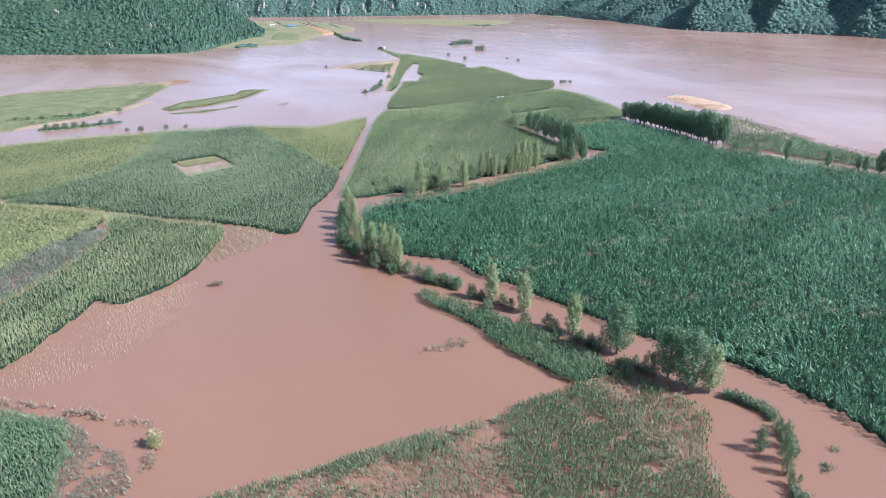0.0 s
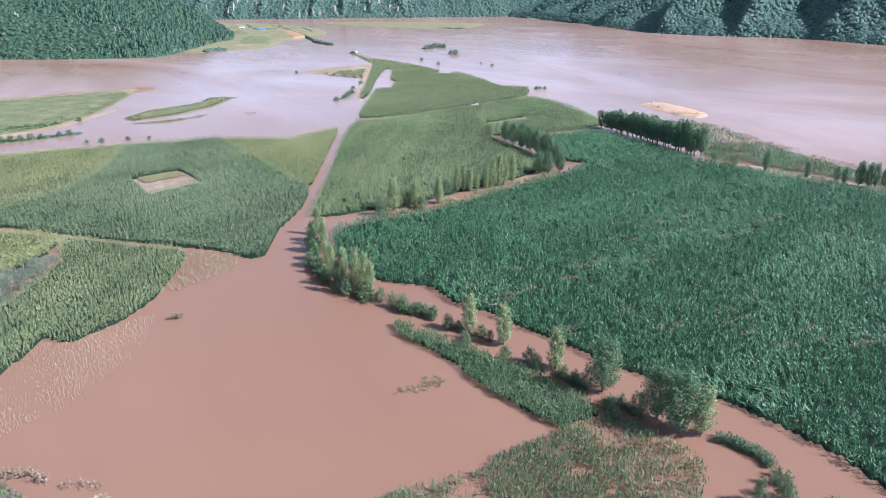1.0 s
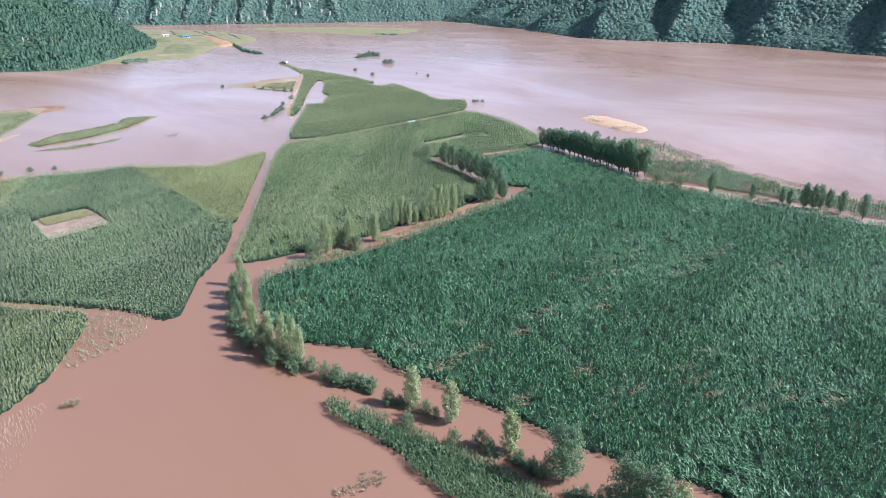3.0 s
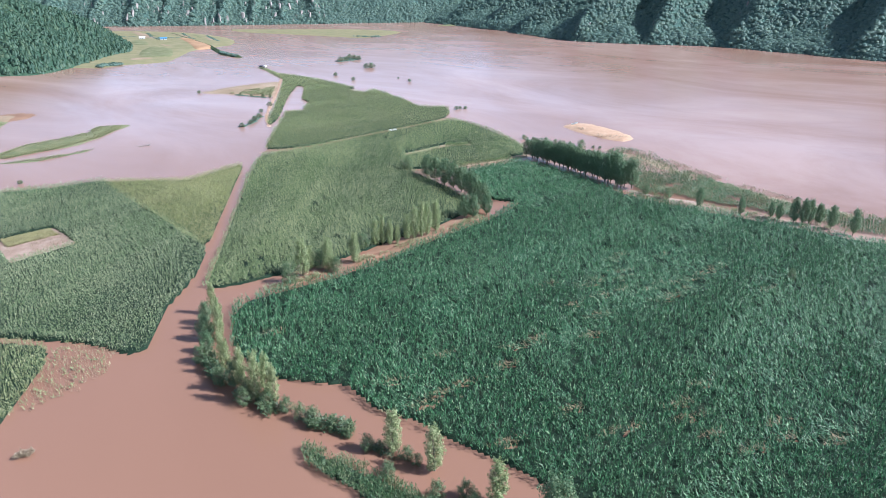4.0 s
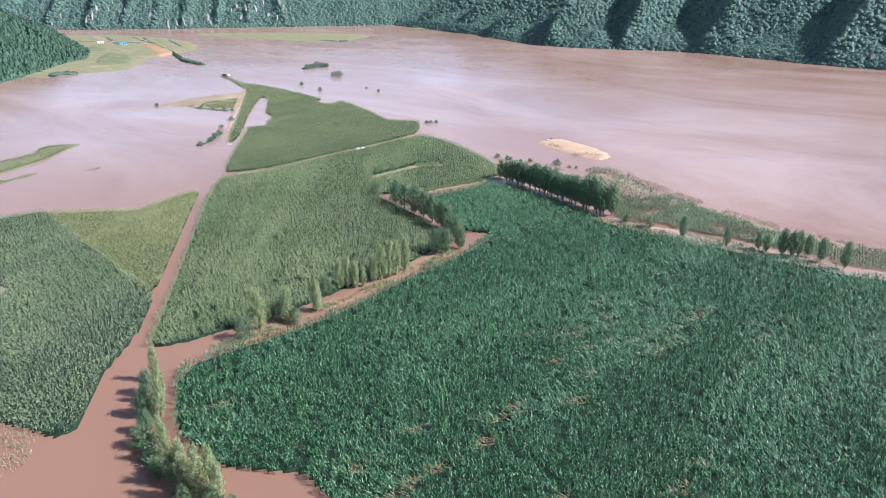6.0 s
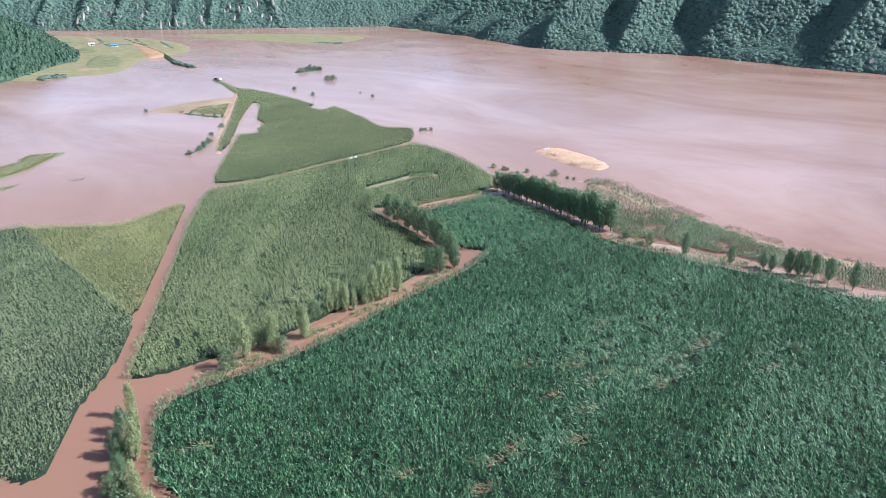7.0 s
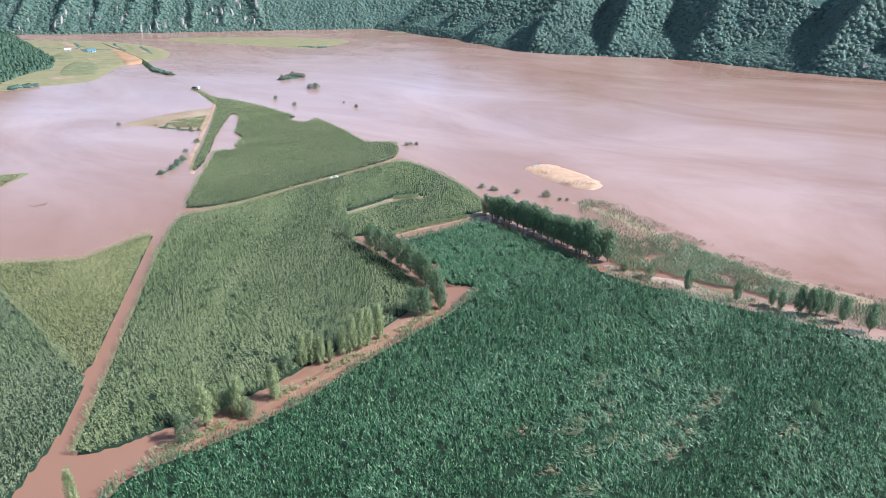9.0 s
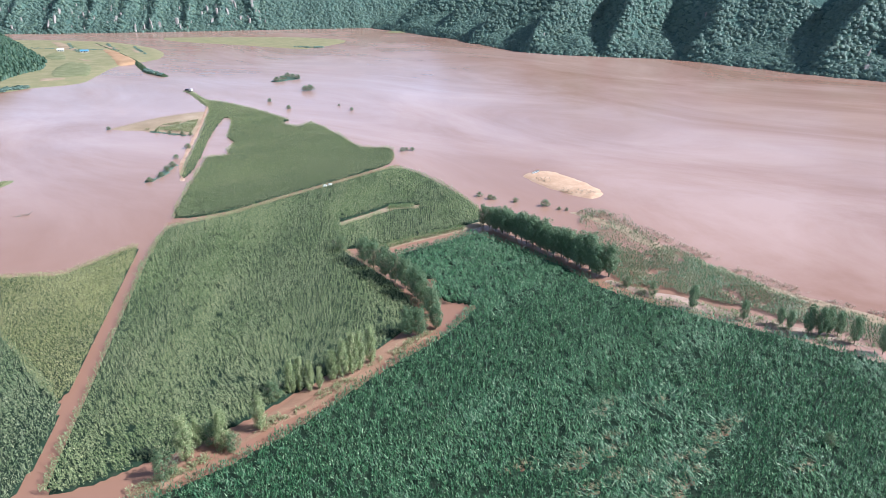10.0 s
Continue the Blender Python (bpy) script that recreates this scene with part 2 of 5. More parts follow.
def part(name, me, parent, label=""):
    """Link a mesh, or a bmesh with its material, as one part under a thing."""
    ob = new(name, me)
    ob.parent = parent
    return tagged(ob, label) if label else ob


def from_bm(name, bm, material, smooth=False):
    me = bpy.data.meshes.new(name)
    for f in bm.faces:
        f.smooth = smooth
    bm.to_mesh(me)
    bm.free()
    me.materials.append(material)
    return me


def vnoise(x, y, size, seed=0):
    """Smooth value noise from 0 to 1 on a lattice of that size."""
    x, y = np.asarray(x, float) / size, np.asarray(y, float) / size
    i, j = np.floor(x).astype(np.int64), np.floor(y).astype(np.int64)
    u, v = x - i, y - j
    u, v = u * u * (3 - 2 * u), v * v * (3 - 2 * v)

    def at(a, b):
        k = (a * 374761393 + b * 668265263 + seed * 1442695041) & 0xFFFFFFFF
        k = ((k ^ (k >> 13)) * 1274126177) & 0xFFFFFFFF
        return ((k ^ (k >> 16)) & 0xFFFF) / 65535.0

    return (at(i, j) * (1 - u) + at(i + 1, j) * u) * (1 - v) + (at(i, j + 1) * (1 - u) + at(i + 1, j + 1) * u) * v


def fractal(x, y, size, seed=0, octaves=4):
    total, weight, s = 0.0, 0.0, 1.0
    for k in range(octaves):
        total = total + s * vnoise(x, y, size / 2 ** k, seed + k)
        weight, s = weight + s, s * 0.5
    return total / weight


def spline(points, step, closed=True):
    """A smooth line through the corner points, resampled about every step metres."""
    p = np.asarray(points, float)
    count, out = len(p), []
    for k in range(count if closed else count - 1):
        a, b, c, d = (p[(k + s) % count] if closed else p[min(max(k + s, 0), count - 1)] for s in (-1, 0, 1, 2))
        m = max(2, int(np.linalg.norm(c - b) / step))
        t = np.linspace(0, 1, m, endpoint=False)[:, None]
        curve = 0.5 * (2 * b + (c - a) * t + (2 * a - 5 * b + 4 * c - d) * t ** 2 + (3 * b - a - 3 * c + d) * t ** 3)
        out.append(curve * 0.6 + (b + (c - b) * t) * 0.4)
    if not closed:
        out.append(p[-1:])
    return np.concatenate(out)


def inside(px, py, poly):
    hit = np.zeros(px.shape, bool)
    ax, ay = poly[:, 0], poly[:, 1]
    bx, by = np.roll(ax, -1), np.roll(ay, -1)
    for x0, y0, x1, y1 in zip(ax, ay, bx, by):
        if y0 == y1:
            continue
        cross = ((y0 > py) != (y1 > py)) & (px < (x1 - x0) * (py - y0) / (y1 - y0) + x0)
        hit ^= cross
    return hit


def edge_distance(px, py, line, closed=True):
    """Metres to the nearest stretch of a line."""
    best = np.full(px.shape, 1e9)
    a = line if closed else line[:-1]
    b = np.roll(line, -1, axis=0) if closed else line[1:]
    for (x0, y0), (x1, y1) in zip(a, b):
        dx, dy = x1 - x0, y1 - y0
        t = np.clip(((px - x0) * dx + (py - y0) * dy) / max(dx * dx + dy * dy, 1e-9), 0, 1)
        best = np.minimum(best, (px - x0 - t * dx) ** 2 + (py - y0 - t * dy) ** 2)
    return np.sqrt(best)


def grid_tris(rows, cols):
    k = np.arange(rows * cols).reshape(rows, cols)
    a, b, c, d = k[:-1, :-1].ravel(), k[:-1, 1:].ravel(), k[1:, 1:].ravel(), k[1:, :-1].ravel()
    return np.concatenate([np.stack([a, b, c], 1), np.stack([a, c, d], 1)])


def land(name, outline, top, material, step=1.5, bank=4.0, rough=0.25, wobble=1.5, seed=1):
    """Low ground that rises out of the water inside an outline, with a sloping, uneven bank."""
    poly = spline(outline, step * 4)
    lo, hi = poly.min(0) - 6 * step, poly.max(0) + 6 * step
    xs, ys = np.arange(lo[0], hi[0], step), np.arange(lo[1], hi[1], step)
    X, Y = np.meshgrid(xs, ys)
    d = edge_distance(X, Y, poly) * np.where(inside(X, Y, poly), 1, -1)
    d = d + (fractal(X, Y, 6 * wobble, seed) - 0.5) * 2 * wobble
    Z = np.where(d > 0, top * (1 - np.exp(-np.maximum(d, 0) / bank)), d * 0.25)
    Z = Z + (fractal(X, Y, 7.0, seed + 9) - 0.5) * rough * np.clip(d / bank, 0, 1)
    verts = np.stack([X, Y, np.maximum(Z, -0.6)], -1).reshape(-1, 3)
    tris = grid_tris(len(ys), len(xs))
    tris = tris[(verts[tris, 2] > -0.55).any(1)]
    used, back = np.unique(tris, return_inverse=True)
    return new(name, mesh_of(name, verts[used], back.reshape(-1, 3), material, True))


def strip(line, half):
    """The outline of a band along a line."""
    p = np.asarray(line, float)
    d = np.gradient(p, axis=0)
    nrm = np.stack([-d[:, 1], d[:, 0]], 1) / np.linalg.norm(d, axis=1)[:, None]
    return np.concatenate([p + nrm * half, (p - nrm * half)[::-1]])


# ---- ground and water ----
def sheet(name, z, half, material, label):
    bm = bmesh.new()
    bmesh.ops.create_grid(bm, x_segments=24, y_segments=24, size=half)
    bmesh.ops.translate(bm, verts=bm.verts, vec=(0, 600, z))
    return tagged(new(name, from_bm(name, bm, material)), label, name, kind="structure")


sheet("ground", -1.5, 2400, MUD_BED, "brown mud bed under the flooded valley floor")
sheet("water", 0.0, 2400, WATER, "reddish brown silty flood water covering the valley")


# ---- crops ----
def leaves(x, y, base, length, width, tall, per, lean, low=0.25, flat=1.0):
    """Bent leaf blades, several for each stalk: two triangles a blade."""
    k = len(x)
    n = k * per
    X, Y, T = np.repeat(x, per), np.repeat(y, per), np.repeat(tall, per)
    LX, LY = np.repeat(lean[0], per), np.repeat(lean[1], per)
    az = rng.uniform(0, 2 * np.pi, n)
    z0 = T * (low + (0.9 - low) * np.tile(np.linspace(0, 1, per), k)) + rng.normal(0, 0.08, n)
    ln = length * rng.uniform(0.7, 1.3, n)
    rise, fall = ln * rng.uniform(0.25, 0.6, n), ln * rng.uniform(0.0, 0.55, n) * flat
    dx, dy = np.cos(az), np.sin(az)
    w = width * rng.uniform(0.7, 1.3, n)
    bx, by = X + LX * z0, Y + LY * z0
    p0 = np.stack([bx, by, base + z0], 1)
    mx, my, mz = bx + dx * ln * 0.5 + LX * rise, by + dy * ln * 0.5 + LY * rise, base + z0 + rise
    side = np.stack([-dy * w, dx * w, rng.uniform(-0.3, 0.3, n) * w], 1)
    mid = np.stack([mx, my, mz], 1)
    tip = np.stack([bx + dx * ln + LX * rise * 1.6, by + dy * ln + LY * rise * 1.6, mz - fall + rise * 0.3], 1)
    verts = np.stack([p0, mid - side, mid + side, tip], 1).reshape(-1, 3)
    q = np.arange(n)[:, None] * 4
    tris = np.concatenate([q + np.array([0, 1, 2]), q + np.array([1, 3, 2])])
    return verts, tris


def blades(x, y, base, length, width, tall, per, lean, low=0.3, upright=0.0):
    """Corn leaves as slim tapering blades, several up each stalk, swept the way the stalk leans."""
    k = len(x)
    n = k * per
    X, Y, T = np.repeat(x, per), np.repeat(y, per), np.repeat(tall, per)
    LX, LY = np.repeat(lean[0], per), np.repeat(lean[1], per)
    az = rng.uniform(0, 2 * np.pi, n)
    z0 = T * (low + (0.85 - low) * np.tile(np.linspace(0, 1, per), k)) + rng.normal(0, 0.1, n)
    ln = length * rng.uniform(0.6, 1.35, n)
    out, up = rng.uniform(0.35, 0.95, n) * (1 - 0.7 * upright), rng.uniform(0.1, 0.75, n) + 0.4 * upright
    dx, dy = np.cos(az) * out + LX * 1.3, np.sin(az) * out + LY * 1.3
    w = width * rng.uniform(0.6, 1.3, n)
    h = np.hypot(dx, dy) + 1e-6
    side = np.stack([-dy / h * w, dx / h * w, rng.uniform(-0.5, 0.5, n) * w], 1)
    p0 = np.stack([X + LX * z0, Y + LY * z0, base + z0], 1)
    tip = p0 + np.stack([dx, dy, up], 1) * ln[:, None]
    a = p0 + (tip - p0) * 0.25
    verts = np.stack([a - side, a + side, tip], 1).reshape(-1, 3)
    return verts, np.arange(n * 3).reshape(-1, 3)


def crop(name, outline, density, material, label, tall=2.1, row_turn=20.0, gaps=0.0, holes=(), lodged=0.35, ragged=1.0, per=8,
         length=1.0, width=0.075, base=-0.1, seed=1, category="corn field", gap_size=9.0, bed=True, flecks=(), blown_material=None, open_share=0.0, upright=0.0, thin=()):
    """A field of stalks in rows; gaps: the share washed out; holes: outlines left free; flecks: small flattened spots."""
    poly = spline(outline, 6.0)
    spacing = 0.75
    along = 1.0 / (density * spacing)
    c, s = math.cos(radians(row_turn)), math.sin(radians(row_turn))
    mid, reach = poly.mean(0), np.linalg.norm(poly - poly.mean(0), axis=1).max() + 5

    def free(x, y):
        """Where flood or wind has left no stalks."""
        bare = np.zeros(x.shape, bool)
        if gaps > 0:
            f = fractal(x, y, gap_size, seed + 20, 4)
            bare |= f < 0.27 + 0.30 * gaps ** 0.6
        for fx, fy, ra, rb in flecks:
            u, v = (x - fx) * 0.98 + (y - fy) * 0.2, -(x - fx) * 0.2 + (y - fy) * 0.98
            bare |= (u / ra) ** 2 + (v / (0.8 * rb)) ** 2 < 1.7 * vnoise(x, y, 0.8, seed + 61) - 0.1
        return bare

    def grown(x, y):
        """The share of plants alive, falling off softly into the thinned zones."""
        alive = np.ones(x.shape)
        for zone, share in thin:
            z = np.asarray(zone, float)
            d = edge_distance(x, y, z) * np.where(inside(x, y, z), 1, -1) + (fractal(x, y, 7.0, seed + 95) - 0.5) * 12
            alive = np.minimum(alive, 1 - np.clip(d / 3.0, 0, 1) * (1 - share))
        return alive

    U, V = np.meshgrid(np.arange(-reach, reach, along), np.arange(-reach, reach, spacing))
    U, V = U.ravel() + rng.uniform(-0.45, 0.45, U.size) * along, V.ravel() + rng.normal(0, 0.19, U.size)
    x, y = mid[0] + c * U - s * V, mid[1] + s * U + c * V
    # a ragged border
    jx, jy = (fractal(x, y, 5.0, seed) - 0.5) * 2 * ragged, (fractal(x, y, 5.0, seed + 5) - 0.5) * 2 * ragged
    keep = inside(x + jx, y + jy, poly)
    for h in holes:
        keep &= ~inside(x + jx * 0.5, y + jy * 0.5, np.asarray(h, float))
    x, y = x[keep], y[keep]
    keep = rng.random(len(x)) < grown(x, y)
    x, y = x[keep], y[keep]
    keep = ~free(x, y) | (rng.random(len(x)) < 0.12)
    x, y = x[keep], y[keep]
    # plants that failed, leaving dark gaps
    keep = 0.7 * vnoise(0.8 * x + 0.6 * y, 0.8 * y - 0.6 * x, 0.9, seed + 90) + 0.3 * vnoise(0.3 * x + 0.95 * y, 0.3 * y - 0.95 * x, 0.6, seed + 91) > open_share + 0.02
    x, y = x[keep], y[keep]
    wide = width * math.sqrt(4.0 / density)
    # swathes blown down by the wind, longer along the rows
    u, v = x * c + y * s, -x * s + y * c
    a = 2.45 + (fractal(x, y, 16.0, seed + 30, 3) - 0.5) * 2.0
    blown = fractal(u * 0.3, v, 16.0, seed + 40, 3)
    hard = lodged * np.clip((blown - 0.44) * 6, 0.1, 1.25)
    lean = (np.cos(a) * hard, np.sin(a) * hard)
    height = tall * (0.82 + 0.36 * fractal(x, y, 5.0, seed + 50)) * rng.uniform(0.68, 1.2, len(x)) * (1 - 0.3 * np.clip(hard, 0, 1))
    patch = fractal(u * 0.35, v, 7.0, seed + 48, 4) + 0.5 * (blown - 0.5) + rng.normal(0, 0.05, len(x))
    for fx, fy, ra, rb in flecks:
        near = ((x - fx) * 0.98 + (y - fy) * 0.2, -(x - fx) * 0.2 + (y - fy) * 0.98)
        patch = patch + 0.14 * np.exp(-(near[0] / 9.0) ** 2 - (near[1] / 3.2) ** 2)
    down = (patch > 0.695) if blown_material else np.zeros(len(x), bool)
    up = ~down
    verts, tris = blades(x[up], y[up], base, length, wide, height[up], per, (lean[0][up], lean[1][up]), upright=upright)
    field = tagged(new(name, mesh_of(name, verts, tris, material)), label, category, kind="stuff")
    if blown_material:
        # laid over in curving swathes, pale undersides up
        x, y = x[down], y[down]
        a = 2.3 + (fractal(x, y, 11.0, seed + 33, 3) - 0.5) * 4.0
        k = 0.2 + 0.35 * vnoise(x, y, 5.0, seed + 44)
        verts, tris = blades(x, y, base + 0.35, length * 1.15, wide * 1.1, height[down] * 0.72, max(per - 2, 3), (np.cos(a) * k, np.sin(a) * k))
        laid = part("blown_down_stalks", mesh_of("blown_down_stalks", verts, tris, blown_material), field)
        tagged(laid, "pale corn stalks laid over by the wind", kind="stuff")
    # added dark sheet over the water, standing in for shade among the plants
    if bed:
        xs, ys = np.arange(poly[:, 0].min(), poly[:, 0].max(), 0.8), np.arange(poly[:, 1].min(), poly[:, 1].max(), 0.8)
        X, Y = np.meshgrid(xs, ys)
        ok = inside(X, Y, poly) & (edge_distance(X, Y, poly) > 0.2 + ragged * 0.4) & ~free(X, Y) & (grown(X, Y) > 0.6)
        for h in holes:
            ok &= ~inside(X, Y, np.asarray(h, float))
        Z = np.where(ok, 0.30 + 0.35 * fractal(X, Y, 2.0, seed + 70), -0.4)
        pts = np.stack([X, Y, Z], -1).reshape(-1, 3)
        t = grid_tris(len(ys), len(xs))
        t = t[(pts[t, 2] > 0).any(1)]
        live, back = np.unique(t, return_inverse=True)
        shade_sheet = part("weedy_ground", mesh_of("weedy_ground", pts[live], back.reshape(-1, 3), SHADE_BED, True), field)
        tagged(shade_sheet, "near-black sheet painted as the shade under the stalks", kind="stuff")
    return field


# field outlines, as corner points of the plan
MAIN = [(-18, 176.5), (-12.6, 180), (1, 186.6), (12.5, 194), (24.5, 204.4), (38, 215.4), (48, 222.4), (60.2, 235.6), (54.2, 238.9), (51.3, 245.1), (53.5, 254.3), (51, 255), (49.3, 259.1), (47.6, 267), (46, 274.5), (59, 280), (72, 286.5), (76, 284.5), (84.5, 271.5), (92.5, 255.5), (97.6, 239.5), (105.6, 228.2), (115.6, 217.6), (124.8, 208), (133.4, 199.4),
        (141.6, 189.8), (170, 168), (165, 120), (120, 80), (75, 62), (60, 74), (56.5, 83), (52, 90), (46, 97), (34, 106), (27, 113.7), (19.8, 121),
        (13.9, 127.5), (7.5, 132.5), (3.5, 139.5), (-4.7, 142.2), (-9, 144.2), (-13.1, 149), (-17, 154), (-18.8, 160), (-20, 170)]
MIDDLE = [(-27.4, 185.4), (-27.9, 197), (-27.6, 219), (-27.7, 240), (-27.7, 262), (-27.6, 290), (-25.2, 314.5), (-7, 323), (12.7, 338.5), (35.6, 355), (61, 372.5),
          (70, 361), (78.5, 336), (82.5, 312), (79, 297), (71, 294), (56, 288.5), (43, 283), (31, 282), (34, 274), (38, 265), (42, 255), (44.5, 245), (45.5, 237), (42.5, 229), (34, 220.8),
          (21.5, 211.8), (7.5, 200.8), (-3.5, 194), (-13.5, 189.4), (-20, 186.4)]
MIDDLE_PATH = [(32, 303.5), (44, 311), (53, 316.5), (61, 315.5), (62, 320), (52, 322), (43, 315), (32, 308)]
UPPER = [(-25, 324), (-24.4, 359), (-22.5, 388), (-21.3, 409), (-11.5, 411), (-13, 419), (-10.3, 437), (-14.7, 449), (-14.7, 494), (-19, 502), (-22.6, 457),
         (-24, 392), (-27, 375), (-29.6, 382), (-28.9, 410), (-29.5, 487), (-30.3, 530), (-36, 560), (-45, 590), (-34, 566), (-21, 552), (-3, 527),
         (14, 496), (18.5, 487), (13.5, 480), (23, 468.5), (30, 479), (43, 443), (51.5, 413), (64, 409.5), (66, 402), (60, 378.5), (35.7, 358.8), (12.8, 342), (-7, 327)]
LEFT_PALE = [(-162, 252), (-147, 262), (-118, 272), (-110, 273), (-103.8, 238), (-104.3, 216), (-112.8, 198), (-122.5, 187.5), (-175, 200), (-190, 240)]
LEFT = [(-111.5, 273.2), (-94, 278), (-79, 285), (-76, 281), (-54, 247), (-31.7, 213), (-31.3, 190), (-34, 177), (-34, 168), (-34.2, 159.2), (-37.2, 156.8),
        (-42.9, 160.6), (-47, 162.6), (-53.8, 164.8), (-69.9, 169.6), (-87, 175.2), (-105.5, 181.6), (-122, 183.6), (-114.3, 199), (-105.8, 216), (-105.3, 238)]
LEFT_YELLOW = [(-75, 283), (-55.6, 281.5), (-48.5, 281), (-32, 299), (-30.9, 267), (-31.2, 228), (-32.5, 213), (-54.8, 247.3), (-77, 281.5)]
LEFT_HOLE = [(-90, 226), (-78, 236), (-66.5, 221), (-78.5, 208.5)]
LOWER = [(-121, 182.5), (-104, 178.5), (-88, 173.8), (-85, 161), (-89, 149), (-92.5, 134), (-97, 118), (-93, 106), (-110, 88), (-150, 110), (-160, 170)]
LOWER_GREEN = [(-87, 173.3), (-69, 167.5), (-54, 163.5), (-51.5, 155), (-51, 140), (-54.3, 128), (-60.5, 119.5), (-65.9, 121.5), (-65.8, 117), (-67, 109), (-69.3, 97), (-95, 80),
               (-102, 88), (-90.5, 107), (-84, 120.7), (-80.5, 138), (-80.5, 158)]
LOWER_BARE = [(-84, 120.7), (-80, 138), (-80, 158), (-87, 160), (-90, 148), (-93, 134), (-97, 118), (-92, 108)]
DROWNED = [(-70, 97), (-67.5, 109), (-65, 118.5), (-54, 127.3), (-49.4, 128.5), (-46.4, 116), (-49.7, 103.5), (-56.6, 94.8), (-61, 91.8), (-75, 90)]
DROWNED_CAPE = [(-50.5, 141), (-52, 160), (-48, 163.5), (-41.5, 160), (-38.5, 152), (-40.5, 149.5), (-45, 144)]
CORNER = [(-63, 84.8), (-57, 84), (-52, 82.7), (-47, 79.6), (-41, 77), (-38.2, 72.5), (-35, 66), (-34, 50), (-90, 50), (-100, 75)]
WEDGE = [(-3.7, 124), (-0.5, 122.3), (7.2, 115.8), (13.8, 110.1), (20.2, 104.1), (25, 99), (28, 94.5), (31.5, 91), (34.4, 88.5), (37.2, 84), (37.4, 80),
         (36.3, 78.3), (35.5, 73.8), (34.2, 67.8), (33, 50), (-30, 50), (-33, 64), (-24, 68), (-16.4, 71.7), (-9.8, 74.8), (-4, 78), (2, 80.4), (6.6, 81.6), (10.2, 82.8), (11.7, 85.4), (15.3, 88.2), (20.2, 91.2),
         (16.5, 95.6), (11.9, 101), (7.4, 107.9), (2.8, 113.7), (-2.4, 119.9)]
WEDGE_TAN = [(-25, 68), (-16.4, 71.9), (-9.8, 75), (-4, 78.2), (2, 80.6), (7, 81.8), (10.5, 82), (12, 77), (9, 70), (4, 62), (-4, 55), (-22, 55), (-31, 62)]
WEDGE_STRIP = [(-3.7, 124), (-0.5, 122.3), (7.2, 115.8), (13.8, 110.1), (20.2, 104.1), (25, 99), (28, 94.5), (24, 92.5), (20.5, 92.2), (16.5, 95.8), (11.9, 101.2), (7.4, 108.1), (2.8, 113.9), (-2.4, 120)]
CORNER_DENSE = [(-66, 83.2), (-56, 84), (-51.7, 81.7), (-48.4, 77), (-47, 72), (-44.6, 66.7), (-43.9, 60), (-66, 60)]
WEDGE_EAST = [(25, 95), (29.5, 90), (33, 86), (35, 81), (35.6, 77), (34.6, 70), (29, 72), (26, 80), (23, 88)]
SHORE = [(103.5, 243), (110.5, 236.5), (116, 231.5), (130, 217.5), (134.8, 211), (141.5, 204), (147, 195), (170, 180), (176, 190), (158, 206), (147, 214), (143, 222.5), (137.5, 238),
         (132, 258), (129.3, 271), (131, 290), (127, 299), (117, 299), (112, 285), (109, 266)]

# spots pressed flat by the wind: x, y, half length, half width
MAIN_FLECKS = [(92.6, 175.1, 1.6, 0.7), (61.2, 172.4, 3.0, 0.8), (68.8, 174.2, 1.6, 0.6), (77.7, 164.1, 2.2, 0.7), (101.5, 163.1, 1.3, 1.0), (72.6, 185.6, 1.6, 0.7),
               (52.2, 174.0, 1.8, 0.6), (62, 166.3, 1.6, 0.7), (79.6, 169.7, 1.2, 0.5), (12, 138.8, 2.0, 0.7), (16.9, 131.2, 2.6, 1.0), (-10.4, 160.6, 2.0, 0.8),
               (24.6, 136.4, 2.2, 0.6), (37.8, 147.4, 2.4, 0.8), (53.2, 149, 1.5, 0.6), (58, 157.2, 1.8, 0.5), (33.8, 141.1, 1.2, 0.6), (22.2, 146.7, 1.2, 0.5), (28.1, 118.9, 1.4, 0.5),
               (41.1, 125.8, 1.3, 0.5), (46.9, 119.1, 2.0, 0.6), (42, 149.6, 1.6, 0.4), (53.6, 162.6, 1.2, 0.5), (19.5, 134, 1.6, 0.4),
               (75.9, 188.1, 1.1, 0.4), (72.3, 178.4, 1.2, 0.4), (63.8, 174.6, 1.0, 0.5), (96.5, 177.7, 1.6, 0.6), (88.9, 173.1, 1.5, 0.4), (85.5, 170.3, 1.3, 0.4), (81.6, 166.5, 1.0, 0.4), (67.2, 168.2, 1.1, 0.6), (72.4, 167, 1.6, 0.6), (75, 161.9, 1.5, 0.4), (86, 186.2, 1.1, 0.5), (66.5, 129.5, 1.5, 0.6), (59.6, 124.2, 1.6, 0.4), (65.2, 111.5, 1.4, 0.5), (72.2, 116.9, 1.3, 0.4), (71.4, 113.1, 1.3, 0.4), (78.8, 111.7, 1.6, 0.6), (60.7, 115.9, 1.3, 0.4), (59.1, 120.7, 1.6, 0.5)]
crop("corn_field", MAIN, 4.8, CORN, "dense dark green corn, blown down in swathes, in flood water", lodged=0.22, length=0.8, width=0.078, row_turn=38, seed=3, flecks=MAIN_FLECKS, blown_material=CORN_LAID, open_share=0.34, upright=0.4, per=7)


